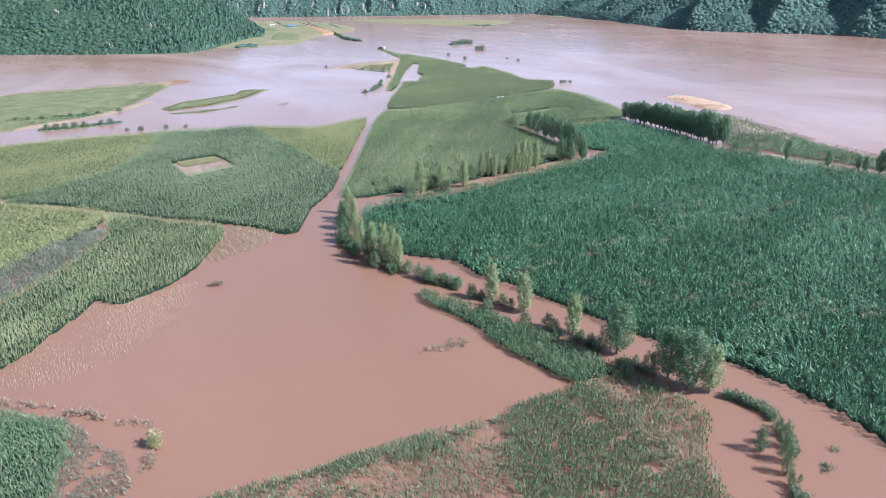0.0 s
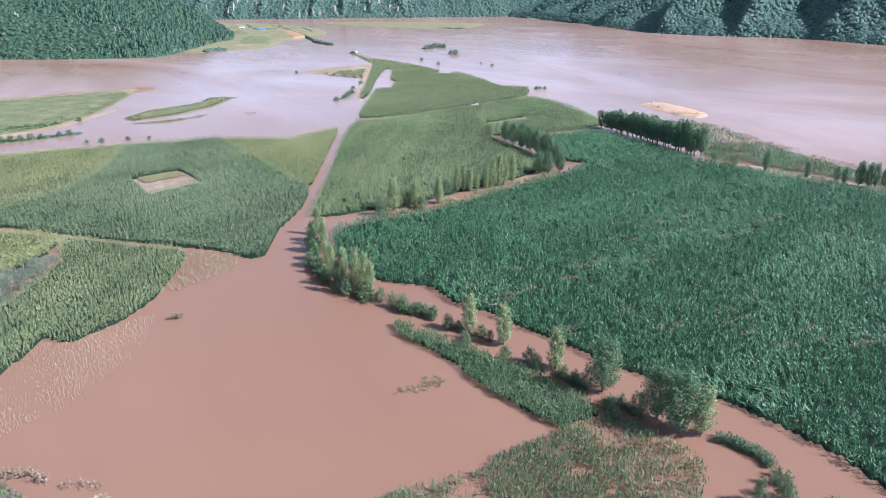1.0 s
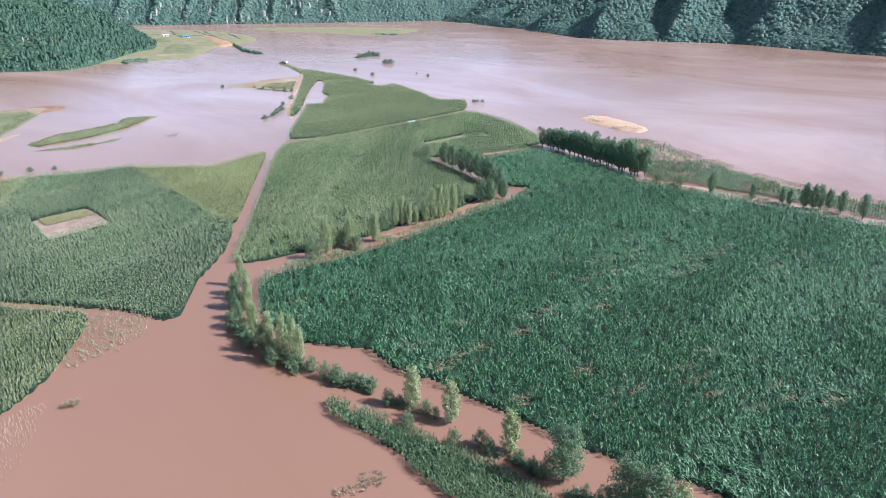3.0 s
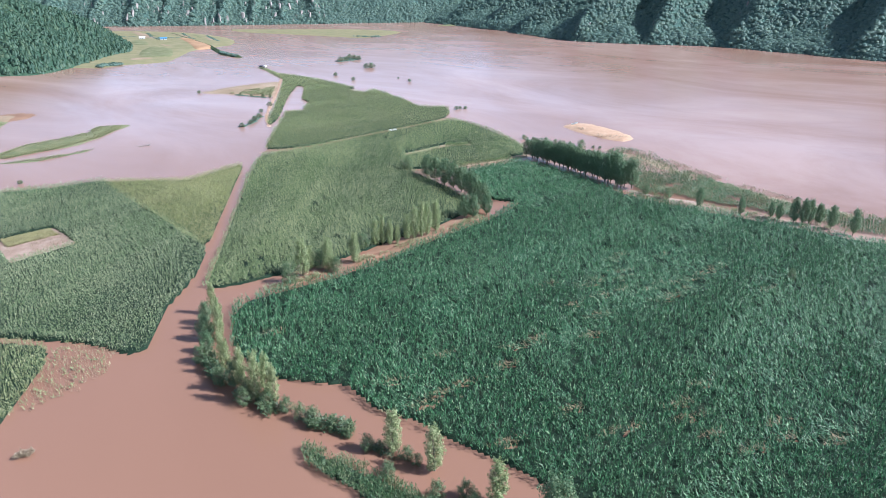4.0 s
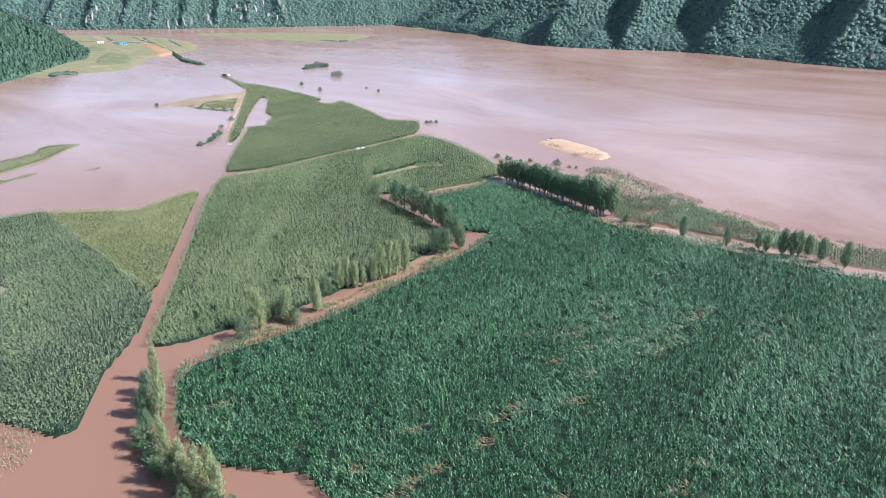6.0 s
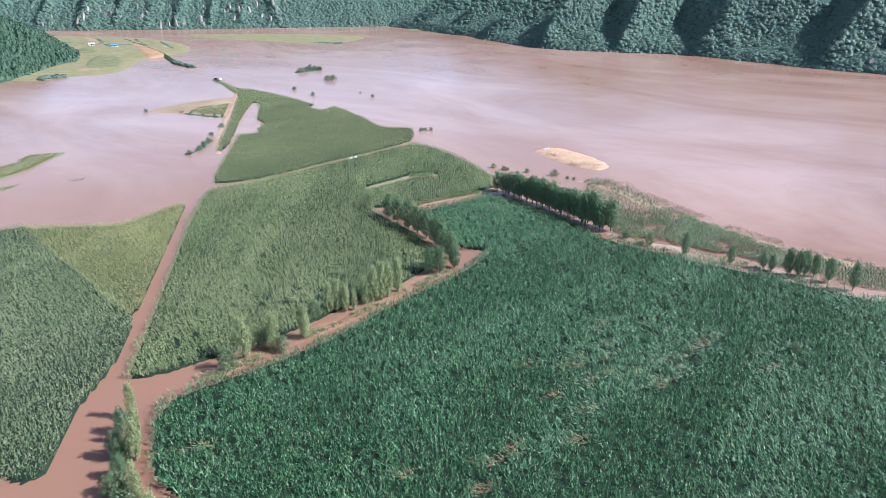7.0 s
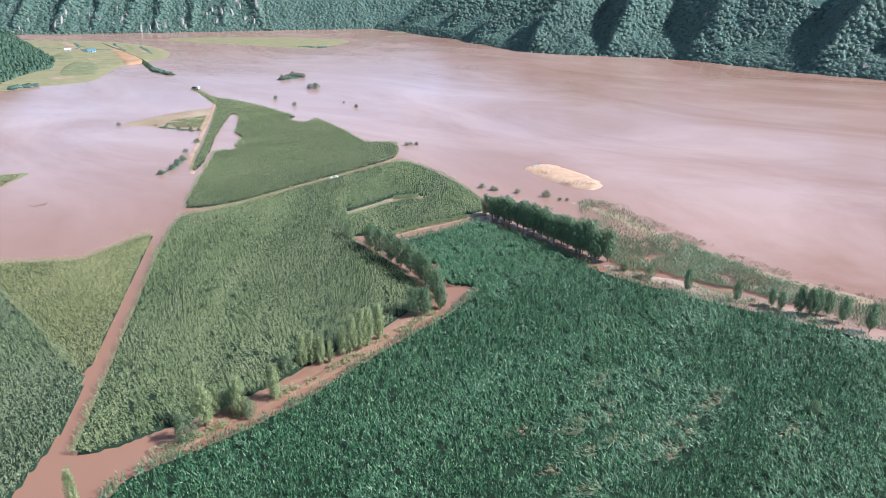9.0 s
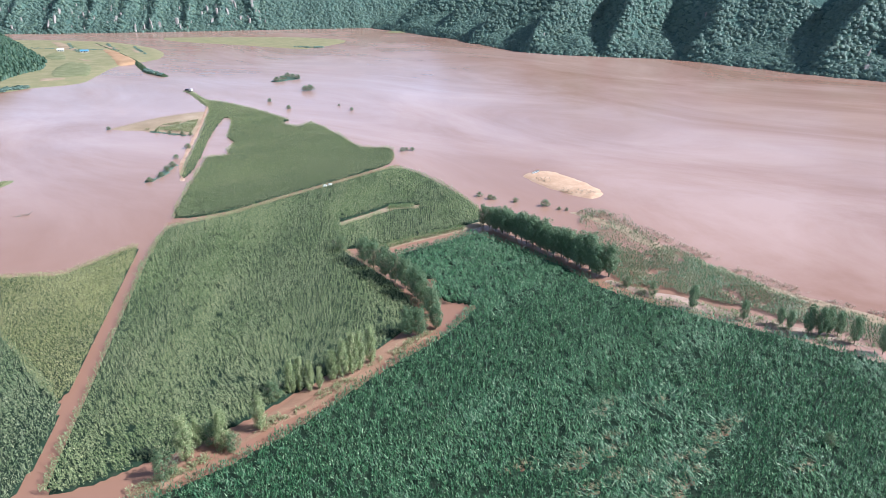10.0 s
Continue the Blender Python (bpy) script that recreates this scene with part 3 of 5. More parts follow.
def flattened(flecks, turn, per_spot, label):
    """Broken tan stalks lying in the flattened spots."""
    c, s = math.cos(radians(turn)), math.sin(radians(turn))
    xs, ys = [], []
    for fx, fy, ra, rb in flecks:
        u, v = rng.normal(0, ra * 1.2, per_spot), rng.normal(0, rb * 0.5, per_spot)
        xs.append(fx + u * c - v * s)
        ys.append(fy + u * s + v * c)
    x, y = np.concatenate(xs), np.concatenate(ys)
    a = 2.45 + rng.normal(0, 0.5, len(x))
    verts, tris = blades(x, y, 0.2, 0.8, 0.05, np.full(len(x), 0.5), 3, (np.cos(a) * 1.1, np.sin(a) * 1.1))
    return tagged(new("flattened_stalks", mesh_of("flattened_stalks", verts, tris, CORN_TAN)), label, "corn stalks", kind="stuff")


flattened(MAIN_FLECKS, 11, 34, "tan broken corn stalks pressed flat in the field")
crop("corn_field", MIDDLE, 4.2, CORN_PALE, "green corn between the flooded road and a row of poplars", row_turn=80, seed=13, lodged=0.3, width=0.064, length=0.52, holes=[MIDDLE_PATH], open_share=0.26, upright=0.2, ragged=0.6)
crop("corn_field", UPPER, 3.2, CORN_LIGHT, "pale green corn on the tip of the flooded tongue of land", row_turn=35, seed=23, lodged=0.3, width=0.07, per=6, tall=1.6, length=0.55)
crop("corn_field", LEFT, 3.0, CORN_SOFT, "green corn beside the road with a square clearing", holes=[LEFT_HOLE], row_turn=60, seed=33, lodged=0.3, width=0.064, length=0.55, upright=0.2, open_share=0.22, ragged=0.6)
crop("corn_field", LEFT_PALE, 2.8, CORN_YELLOW, "pale yellow green corn along the side channel", row_turn=60, seed=37, lodged=0.25, tall=1.8, width=0.07, length=0.55)
crop("corn_field", LEFT_YELLOW, 4.6, CORN_YELLOW, "yellowing corn in a triangle beside the flooded road", row_turn=60, seed=43, lodged=0.25, tall=1.8, width=0.055, length=0.7, ragged=0.6)
crop("corn_field", LOWER, 3.2, CORN_YELLOW, "pale yellow corn beyond a bare washed strip", row_turn=66, seed=53, lodged=0.3, tall=1.9, width=0.065, length=0.8)
crop("corn_field", LOWER_GREEN, 4.2, CORN_RISE, "soft green corn sloping into the flood water", row_turn=66, seed=55, lodged=0.3, tall=1.7, width=0.052, length=0.62, upright=0.5, open_share=0.15)
crop("corn_field", LOWER_BARE, 3.4, CORN_GREY, "thin grey corn stubble in a washed strip", gaps=0.05, row_turn=45, seed=57, lodged=0.5, tall=1.2, gap_size=3.0, bed=False, ragged=2.5)
crop("corn_field", DROWNED, 2.8, CORN_TAN, "drowned tan corn tips standing out of brown water", gaps=0.02, row_turn=66, seed=63, tall=0.35, ragged=2.0, per=3, length=0.4, width=0.03, bed=False, upright=1.0)
crop("corn_field", DROWNED_CAPE, 3.6, CORN_TAN, "drowned tan corn on the point of the field", gaps=0.06, row_turn=66, seed=73, tall=0.4, ragged=3.0, per=4, length=0.4, width=0.034, bed=False, upright=0.8)
crop("corn_field", DROWNED_CAPE, 0.5, CORN_RISE, "last green corn stalks on the drowned point of the field", gaps=0.25, row_turn=66, seed=74, tall=1.0, ragged=3.0, per=6, length=0.7, width=0.03, bed=False)
crop("corn_field", CORNER_DENSE, 5.0, CORN_MID, "upright green corn at the edge of the flood", row_turn=10, seed=85, tall=1.6, ragged=2.0, lodged=0.3, length=0.62, width=0.05, open_share=0.2, upright=0.5)
crop("corn_field", CORNER, 4.0, CORN_GREY, "silted grey green corn broken by flood water", gaps=0.10, row_turn=10, seed=83, tall=0.75, ragged=2.5, lodged=0.5, gap_size=2.6, bed=False, length=0.6, width=0.055)
crop("corn_field", WEDGE, 10.0, CORN_THIN, "thinned green corn wedge with muddy washed gaps", gaps=0.12, row_turn=15, seed=93, tall=1.4, ragged=1.4, lodged=0.25, gap_size=4.0, length=0.62, width=0.085, thin=[(WEDGE_TAN, 0.34), (WEDGE_EAST, 0.5)], open_share=0.2, upright=0.45, bed=False)
crop("corn_field", WEDGE_STRIP, 6.5, CORN_THIN, "dense green tongue of corn between the pond and the ditch", row_turn=-42, seed=94, tall=1.4, ragged=1.0, lodged=0.25, length=0.6, width=0.062, open_share=0.22, upright=0.35)
crop("corn_field", WEDGE_TAN, 4.2, CORN_OLIVE, "thin olive and tan corn stalks along the pond edge", gaps=0.05, row_turn=15, seed=97, tall=0.95, ragged=2.0, lodged=0.3, per=5, bed=False, length=0.5, width=0.036, gap_size=4.0, upright=0.8, open_share=0.25)
crop("corn_field", WEDGE_EAST, 3.2, CORN_OLIVE, "thin olive corn stalks in the washed gaps", gaps=0.16, row_turn=15, seed=99, tall=1.0, ragged=2.5, lodged=0.4, per=5, bed=False, length=0.6, width=0.05, gap_size=4.0, upright=0.5)
crop("corn_field", SHORE, 5.0, CORN_THIN, "green corn strip along the river bank, thinned at the shore", gaps=0.035, row_turn=50, seed=103, tall=1.2, ragged=2.0, gap_size=5.0, length=0.7, width=0.07, bed=False, upright=0.3, thin=[([(108, 264), (136, 256), (136, 304), (108, 304)], 0.3)])


# ---- wooded hills ----
def clumps(points, size, material_kind, cards=6):
    """Far tree crowns: an uneven faceted dome each, with loose leaf tufts round it, standing on the given places."""
    k, sides = len(points), 5
    pine = material_kind == "pine"
    spin = rng.uniform(0, 2 * np.pi, (k, 1)) + np.linspace(0, 2 * np.pi, sides, endpoint=False)
    rings = []
    for rad, high in ((0.66, -0.1), (0.36, 0.75)) if pine else ((1.0, -0.3), (0.7, 0.28)):
        rr = rad * rng.uniform(0.82, 1.2, (k, sides))
        rings.append(np.stack([np.cos(spin) * rr, np.sin(spin) * rr, high + rng.normal(0, 0.09, (k, sides))], -1))
        spin = spin + np.pi / sides
    top = np.stack([rng.normal(0, 0.1, k), rng.normal(0, 0.1, k), rng.uniform(1.25, 1.9, k) if pine else np.full(k, 0.55)], -1)[:, None]
    local = np.concatenate([*rings, top], 1)
    verts = (points[:, None] + local * size[:, None, None]).reshape(-1, 3)
    per, faces = 2 * sides + 1, []
    for a in range(sides):
        b = (a + 1) % sides
        faces += [(a, b, sides + a), (b, sides + b, sides + a), (sides + a, sides + b, 2 * sides)]
    tris = (np.arange(k)[:, None, None] * per + np.array(faces)).reshape(-1, 3)
    # loose tufts that break the outline
    n = k * cards
    P, S = np.repeat(points, cards, axis=0), np.repeat(size, cards)[:, None]
    az, up = rng.uniform(0, 2 * np.pi, n), rng.uniform(0.1, 1.0, n)
    r = (0.62 * (1 - up) + 0.05) if pine else 0.95 * np.sqrt(1 - (up * 0.85) ** 2)
    c = P + np.stack([np.cos(az) * r, np.sin(az) * r, up * (1.5 if pine else 0.52)], 1) * S
    nrm = np.stack([np.cos(az), np.sin(az), 0.6 + up], 1) + rng.normal(0, 0.3, (n, 3))
    nrm /= np.linalg.norm(nrm, axis=1)[:, None]
    t = np.cross(nrm, rng.normal(0, 1, (n, 3)))
    t /= np.linalg.norm(t, axis=1)[:, None]
    b = np.cross(nrm, t)
    e = S * rng.uniform(0.2, 0.42, (n, 1))
    c = c + nrm * e * 0.4
    tufts_at = np.stack([c - t * e - b * e * 0.6, c + t * e - b * e * 0.6, c + b * e], 1).reshape(-1, 3)
    return np.concatenate([verts, tufts_at]), np.concatenate([tris, len(verts) + np.arange(n * 3).reshape(-1, 3)])


def range_height(u, d, seed, slope, spurs):
    """Height of a steep valley side, u metres along its foot and d metres in. spurs: where ridges run down to the
    water, how far they reach over the foot and how steep their flanks are."""
    bend = (fractal(u, d, 70, seed, 3) - 0.5)
    h = np.maximum(d - 10, 0) * slope * (1 + 0.5 * bend) + np.clip(d, 0, 10) * 0.7
    for at, reach, flank in spurs:
        off = np.abs(u - at - d * 0.10 + bend * 26)
        h = np.maximum(h, (d + reach) * 0.86 * np.clip(d / 7, 0, 1) - off * flank)
    h = h + (fractal(u, d, 22, seed + 8) - 0.5) * np.clip(d, 0, 9)
    h = np.maximum(h, 78 * np.clip((d - 110) / 70, 0, 1))
    return np.maximum(h, 0) / (1 + (np.maximum(h, 0) / 84.0) ** 6) ** (1 / 6)


def mountain(name, foot, depth, slope, spurs, seed, label, stands, tree_size):
    line = spline(foot, 8.0, closed=False)
    d_along = np.gradient(line, axis=0)
    nrm = np.stack([d_along[:, 1], -d_along[:, 0]], 1)
    for _ in range(14):
        nrm = (nrm + np.roll(nrm, 1, 0) + np.roll(nrm, -1, 0)) / 3
    nrm = -nrm / np.linalg.norm(nrm, axis=1)[:, None]
    u = np.concatenate([[0], np.cumsum(np.linalg.norm(np.diff(line, axis=0), axis=1))])

    def place(uu, dd):
        x, y = np.interp(uu, u, line[:, 0]), np.interp(uu, u, line[:, 1])
        nx, ny = np.interp(uu, u, nrm[:, 0]), np.interp(uu, u, nrm[:, 1])
        wob = (fractal(uu, uu * 0, 30, seed + 2) - 0.5) * 10
        return np.stack([x + nx * (dd + wob), y + ny * (dd + wob), range_height(uu, dd, seed, slope, spurs) - 0.5], -1)

    us, ds = np.arange(0, u[-1], 4.0), np.concatenate([np.arange(0, 130, 3.0), np.arange(130, depth, 12.0)])
    U, D = np.meshgrid(us, ds)
    hill = new(name, mesh_of(name, place(U, D).reshape(-1, 3), grid_tris(len(ds), len(us)), HAZED_SLOPE, True))
    tagged(hill, label, "mountain", kind="structure")
    for u0, u1, d0, d1, trees in stands:
        p = place(rng.uniform(u0, min(u1, u[-1]), trees), rng.uniform(d0, d1, trees))
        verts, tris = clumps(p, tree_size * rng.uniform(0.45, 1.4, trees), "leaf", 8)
        wood = new("forest", mesh_of("forest", verts, tris, HAZED_LEAF, True))
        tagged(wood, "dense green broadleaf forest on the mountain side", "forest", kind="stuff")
    return hill, place


def outcrop_mesh(seed):
    bm = bmesh.new()
    bmesh.ops.create_icosphere(bm, subdivisions=1, radius=1.0)
    r = random.Random(seed)
    for v in bm.verts:
        v.co = Vector((v.co.x * r.uniform(0.3, 1.0), v.co.y * r.uniform(0.3, 0.8), v.co.z * 1.5)) * r.uniform(0.6, 1.3)
    return from_bm("rock_outcrop", bm, ROCK)


OUTCROPS = [outcrop_mesh(k) for k in range(5)]


def outcrops(hill, place, spots, seed, turn):
    r = random.Random(seed)
    for k, (u, d, s) in enumerate(spots):
        x, y, z = place(np.array([u]), np.array([d]))[0]
        ob = part("rock_outcrop", OUTCROPS[k % 5], hill, "pale bare cliff rock" if k == 0 else "")
        ob.matrix_basis = pose(x, y, z + 0.7 * s, 0, 0, turn + r.uniform(-25, 25)) @ pose(0, 0, 0, r.uniform(-40, -22), r.uniform(-10, 10), 0) @ Matrix.Diagonal((s * r.uniform(0.5, 0.9), s * 0.6, s * r.uniform(0.9, 1.7), 1))


FAR_FOOT = [(-1100, 1330), (-700, 1230), (-355, 1163), (-281, 1149), (-135, 1147), (21, 1156), (120, 1158), (260, 1170), (520, 1200)]
RIGHT_FOOT = [(150, 1160), (178, 1100), (200, 1033), (229, 960), (262, 812), (303, 762), (392, 696), (441, 598), (477, 535), (545, 420), (640, 250), (760, 40)]
FAR_SPURS = [(90, 6, 0.8), (200, 4, 0.9), (330, 8, 0.8), (430, 4, 1.0), (520, 8, 0.9), (600, 4, 1.0), (690, 6, 0.9), (765, 4, 1.1), (832, 9, 1.1), (878, 4, 1.2), (925, 6, 1.0), (962, 8, 1.2), (1010, 5, 1.1),
             (1062, 7, 1.0), (1098, 6, 1.2), (1150, -20, 0.8), (1260, -25, 0.7), (1370, -16, 0.8), (1480, -10, 0.8), (1590, -10, 0.8)]
RIGHT_SPURS = [(60, 2, 1.0), (170, 0, 1.0), (262, 4, 1.0), (384, 10, 1.0), (476, 6, 1.15), (552, 12, 0.95), (672, 10, 1.0), (720, -8, 1.3), (776, 10, 1.0),
               (850, 6, 1.2), (930, 8, 1.1), (1020, 6, 1.1), (1120, 6, 1.0), (1220, 6, 1.0)]
far_hill, far_place = mountain("mountain", FAR_FOOT, 420, 0.70, FAR_SPURS, 11, "steep hazy green mountain side with pale cliffs",
                               [(360, 1460, 0.5, 80, 17000), (0, 1700, 60, 160, 3500)], 2.6)
right_hill, right_place = mountain("mountain", RIGHT_FOOT, 420, 0.34, RIGHT_SPURS, 31, "steep wooded mountain side with shaded gullies above the river",
                                   [(0, 860, 0.5, 105, 22000), (0, 1400, 90, 170, 3500), (860, 1400, 1, 110, 2000)], 2.3)
r_out = random.Random(5)
# pale cliffs: along the foot, metres in, size
CLIFFS = [(778, 8, 4), (785, 22, 3.5), (828, 6, 4.5), (834, 16, 5), (838, 28, 4), (868, 30, 4), (872, 10, 3), (884, 22, 3), (905, 36, 3), (914, 22, 4.2), (920, 26, 3), (940, 5, 4.6), (952, 7, 4.2), (962, 5, 4.8), (972, 10, 4),
          (996, 12, 5), (1000, 4, 3.6), (1030, 30, 4), (1038, 36, 4.4), (1044, 14, 3.4), (1052, 22, 4.6), (1066, 26, 5), (1074, 48, 5.5), (1078, 40, 5), (1084, 20, 3.2), (1096, 12, 4.5), (1102, 32, 4.6), (1106, 24, 3.4), (1118, 12, 3), (1150, 34, 2.5)]
outcrops(far_hill, far_place, CLIFFS + [(r_out.uniform(700, 1130), r_out.uniform(3, 60), r_out.uniform(1.2, 2.6)) for _ in range(90)], 6, 0)
outcrops(right_hill, right_place, [(470, 30, 2.6), (548, 44, 3.0), (545, 36, 2.4), (700, 30, 2.6), (706, 12, 2.8), (395, 20, 1.8), (476, 14, 2.0)] + [(r_out.uniform(360, 760), r_out.uniform(20, 70), r_out.uniform(0.8, 1.6)) for _ in range(22)], 8, -55)

HILL = [(-1100, 560), (-600, 586), (-370, 594), (-272, 589), (-214, 593), (-196, 650), (-190, 708), (-187, 748), (-203, 812), (-238, 893), (-290, 985), (-420, 1060), (-1100, 1100)]


def hill_height(x, y, poly):
    d = edge_distance(x, y, poly) * np.where(inside(x, y, poly), 1, -1)
    d = d + (fractal(x, y, 50, 71) - 0.5) * 14
    return np.where(d > 0, 75 * (1 - np.exp(-np.maximum(d, 0) * 0.7 / 75)), d * 0.5) + (fractal(x, y, 45, 77) - 0.5) * np.clip(d, 0, 30) * 0.5, d


def left_hill():
    poly = spline(HILL, 20.0)
    xs, ys = np.arange(-900, -170, 6.0), np.arange(540, 1080, 6.0)
    X, Y = np.meshgrid(xs, ys)
    Z, d = hill_height(X, Y, poly)
    verts = np.stack([X, Y, np.maximum(Z, -2)], -1).reshape(-1, 3)
    hill = tagged(new("wooded_hill", mesh_of("wooded_hill", verts, grid_tris(len(ys), len(xs)), HILL_FLOOR, True)),
                  "low hill covered in dense green trees beside the water", "hill", kind="structure")
    k = 20000
    x, y = rng.uniform(-560, -175, k), rng.uniform(580, 960, k)
    z, d = hill_height(x, y, poly)
    ok = (d > 1) & (d < 170)
    x, y, z = x[ok], y[ok], z[ok]
    pine = fractal(x, y, 60, 91) + (x + 300) / 260 > 0.5
    for name, pick, size, kind, material, label in (
            ("forest", ~pine, 2.4, "leaf", HILL_LEAF, "mixed green broadleaf wood on the low hill"),
            ("forest", pine, 2.4, "pine", PINE_LEAF, "dark green pine wood on the low hill")):
        p = np.stack([x[pick], y[pick], z[pick] - 0.3], 1)
        verts, tris = clumps(p, size * rng.uniform(0.6, 1.4, len(p)), kind, 5)
        tagged(new(name, mesh_of(name, verts, tris, material, True)), label, "forest", kind="stuff")
    r = random.Random(3)
    for k, (px, py, s) in enumerate([(-278, 597, 1.6), (-275, 596, 1.2), (-281, 600, 1.0), (-252, 625, 1.7), (-249, 628, 1.3), (-338, 640, 1.6), (-342, 644, 1.8), (-300, 640, 1.0)]):
        pz = float(hill_height(np.array([px]), np.array([py]), poly)[0][0])
        ob = part("rock_outcrop", OUTCROPS[k % 5], hill)
        ob.matrix_basis = pose(px, py, pz + 1.5, 0, 0, r.uniform(0, 360)) @ Matrix.Diagonal((s, s, s, 1))


left_hill()


# ---- islands, banks and tracks ----
def ground_piece(name, outline, top, material, label, category, **more):
    return tagged(land(name, outline, top, material, **more), label, category, kind="structure")


def tufts(name, outline, count, material, label, tall=0.6, base=0.0, seed=1, width=0.05, category="grass", patchy=0.0, length=0.5):
    poly = np.asarray(outline, float)
    lo, hi = poly.min(0), poly.max(0)
    x, y = rng.uniform(lo[0], hi[0], count * 3), rng.uniform(lo[1], hi[1], count * 3)
    ok = inside(x, y, poly)
    if patchy:
        f = fractal(x, y, 5.0, seed)
        ok &= f > np.quantile(f, patchy)
    x, y = x[ok][:count], y[ok][:count]
    verts, tris = leaves(x, y, base, length, width, tall * rng.uniform(0.5, 1.3, len(x)), 5, (np.zeros(len(x)), np.zeros(len(x))), low=0.0, flat=0.6)
    return tagged(new(name, mesh_of(name, verts, tris, material)), label, category, kind="stuff")


sandbar = ground_piece("sand_island", [(112.7, 347), (117, 352), (121, 353.5), (128, 350), (135, 333), (134, 318), (128, 313), (120, 320), (114.3, 336)], 0.8, SAND,
                       "pale orange sand bar standing out of the river", "sand bar", step=0.6, bank=1.6, wobble=2.2, rough=0.5, seed=3)
tufts("grass", [(119, 322), (128, 315), (132, 318), (122, 327)], 60, DRY_BLADE, "sparse grass tufts on the sand bar", 0.7, 0.4, 5, 0.12)
tufts("grass", [(113.5, 338), (119, 334), (122, 338), (116, 344)], 30, DRY_BLADE, "sparse grass tufts on the sand bar", 0.7, 0.5, 6, 0.12)
ground_piece("river_island", [(-237, 374), (-216, 392), (-168, 421), (-156, 400), (-152, 345), (-157, 318), (-169, 302), (-173, 287), (-185, 278), (-260, 290)], 0.8, GRASS,
             "flat grassy island in the flood", "island", step=2.5, bank=6, seed=7)
ground_piece("dry_bank", [(-240, 376), (-216, 394), (-170, 424), (-157, 420), (-158, 403), (-170, 400), (-205, 384), (-240, 366)], 0.98, DRY_GRASS,
             "dry yellow grass bank along the island edge", "bank", step=2.5, bank=5, seed=8)
ground_piece("dry_bank", [(-151, 345), (-146, 352), (-149, 330), (-155, 308), (-168, 291), (-176, 282), (-178, 290), (-163, 306), (-157, 324)], 0.9, DRY_GRASS,
             "dry brown mud spit of the island", "bank", step=2.0, bank=3, seed=9)
ground_piece("river_island", [(-133, 330), (-128, 349), (-113, 365), (-109, 384), (-97.5, 386), (-98, 378), (-101.5, 358), (-111, 341), (-127, 325)], 0.7, GRASS,
             "long grassy islet in the flood", "island", step=1.5, bank=3, seed=12, wobble=5)
ground_piece("river_island", [(-126, 317), (-118, 321), (-104, 331), (-96, 338), (-100, 330), (-112, 318)], 0.22, GRASS, "half drowned grassy shoal", "island", step=1.5, bank=3, seed=14, wobble=3)
ground_piece("river_island", [(-78, 484), (-62, 508), (-32.5, 527), (-31.5, 500), (-31.5, 459), (-45, 467), (-62, 476)], 0.5, DRY_GRASS,
             "flat island of dry tan grass beside the dyke", "island", step=2.0, bank=4, seed=15)
ground_piece("green_patch", [(-60, 477), (-48, 492), (-33.5, 500), (-33, 464), (-45, 471)], 0.75, GRASS, "green grass on the tan island", "grass", step=2.0, bank=4, seed=16)
ground_piece("river_island", [(-130, 1056), (20, 1034), (89, 988), (93, 945), (43, 878), (-32, 938), (-110, 1000)], 0.9, SHORE_CROP, "flat grassy shoal far up the river", "island", step=5, bank=8, seed=17)
ground_piece("river_island", [(160, 1080), (178, 1096), (200, 1090), (196, 1070), (176, 1066)], 1.2, GRASS, "small green flat at the foot of the mountain", "meadow", step=3, bank=5, seed=18)
clearing = ground_piece("clearing", [(-90, 226), (-78, 236), (-66.5, 221), (-78.5, 208.5)], 0.14, PALE_MUD, "muddy square clearing in the corn", "clearing", step=1.2, bank=2, seed=19)
tufts("grass", [(-88.5, 227), (-78.5, 234.5), (-74, 229), (-84, 221)], 1500, YELLOW_BLADE, "yellow grass in the clearing", 0.3, 0.1, 21, 0.10, length=0.4)
ground_piece("mud_spit", [(-172, 424), (-160, 430), (-150, 424), (-152, 412), (-160, 404), (-166, 412)], 0.5, MUD_BED, "wet red brown mud at the tip of the island", "bank", step=2.0, bank=4, seed=64, wobble=3)
tufts("grass", [(-133, 330), (-128, 349), (-113, 365), (-109, 384), (-97.5, 386), (-98, 378), (-101.5, 358), (-111, 341), (-127, 325)], 4200, ISLAND_BLADE, "rank green grass on the islet", 0.3, 0.15, 91, 0.12, patchy=0.1, length=0.45)
tufts("grass", [(-126, 317), (-118, 321), (-104, 331), (-96, 338), (-100, 330), (-112, 318)], 500, ISLAND_BLADE, "drowned grass on the shoal", 0.35, 0.0, 92, 0.11, patchy=0.4, length=0.5)
tufts("grass", [(-237, 374), (-216, 391), (-170, 418), (-157, 398), (-153, 345), (-158, 319), (-169, 303), (-174, 288), (-186, 279), (-256, 291)], 9000, ISLAND_BLADE, "rough yellow green grass on the island", 0.35, 0.35, 93, 0.13, patchy=0.2, length=0.5)
tufts("grass", [(-60, 477), (-48, 492), (-33.5, 500), (-33, 464), (-45, 471)], 900, ISLAND_BLADE, "rough yellow grass on the tan island", 0.4, 0.4, 94, 0.12, patchy=0.3, length=0.5)
tufts("grass", [(-90, 226), (-78, 236), (-66.5, 221), (-78.5, 208.5)], 220, DRY_BLADE, "stray stalks in the muddy clearing", 0.5, 0.05, 95, 0.06, patchy=0.4, length=0.5)
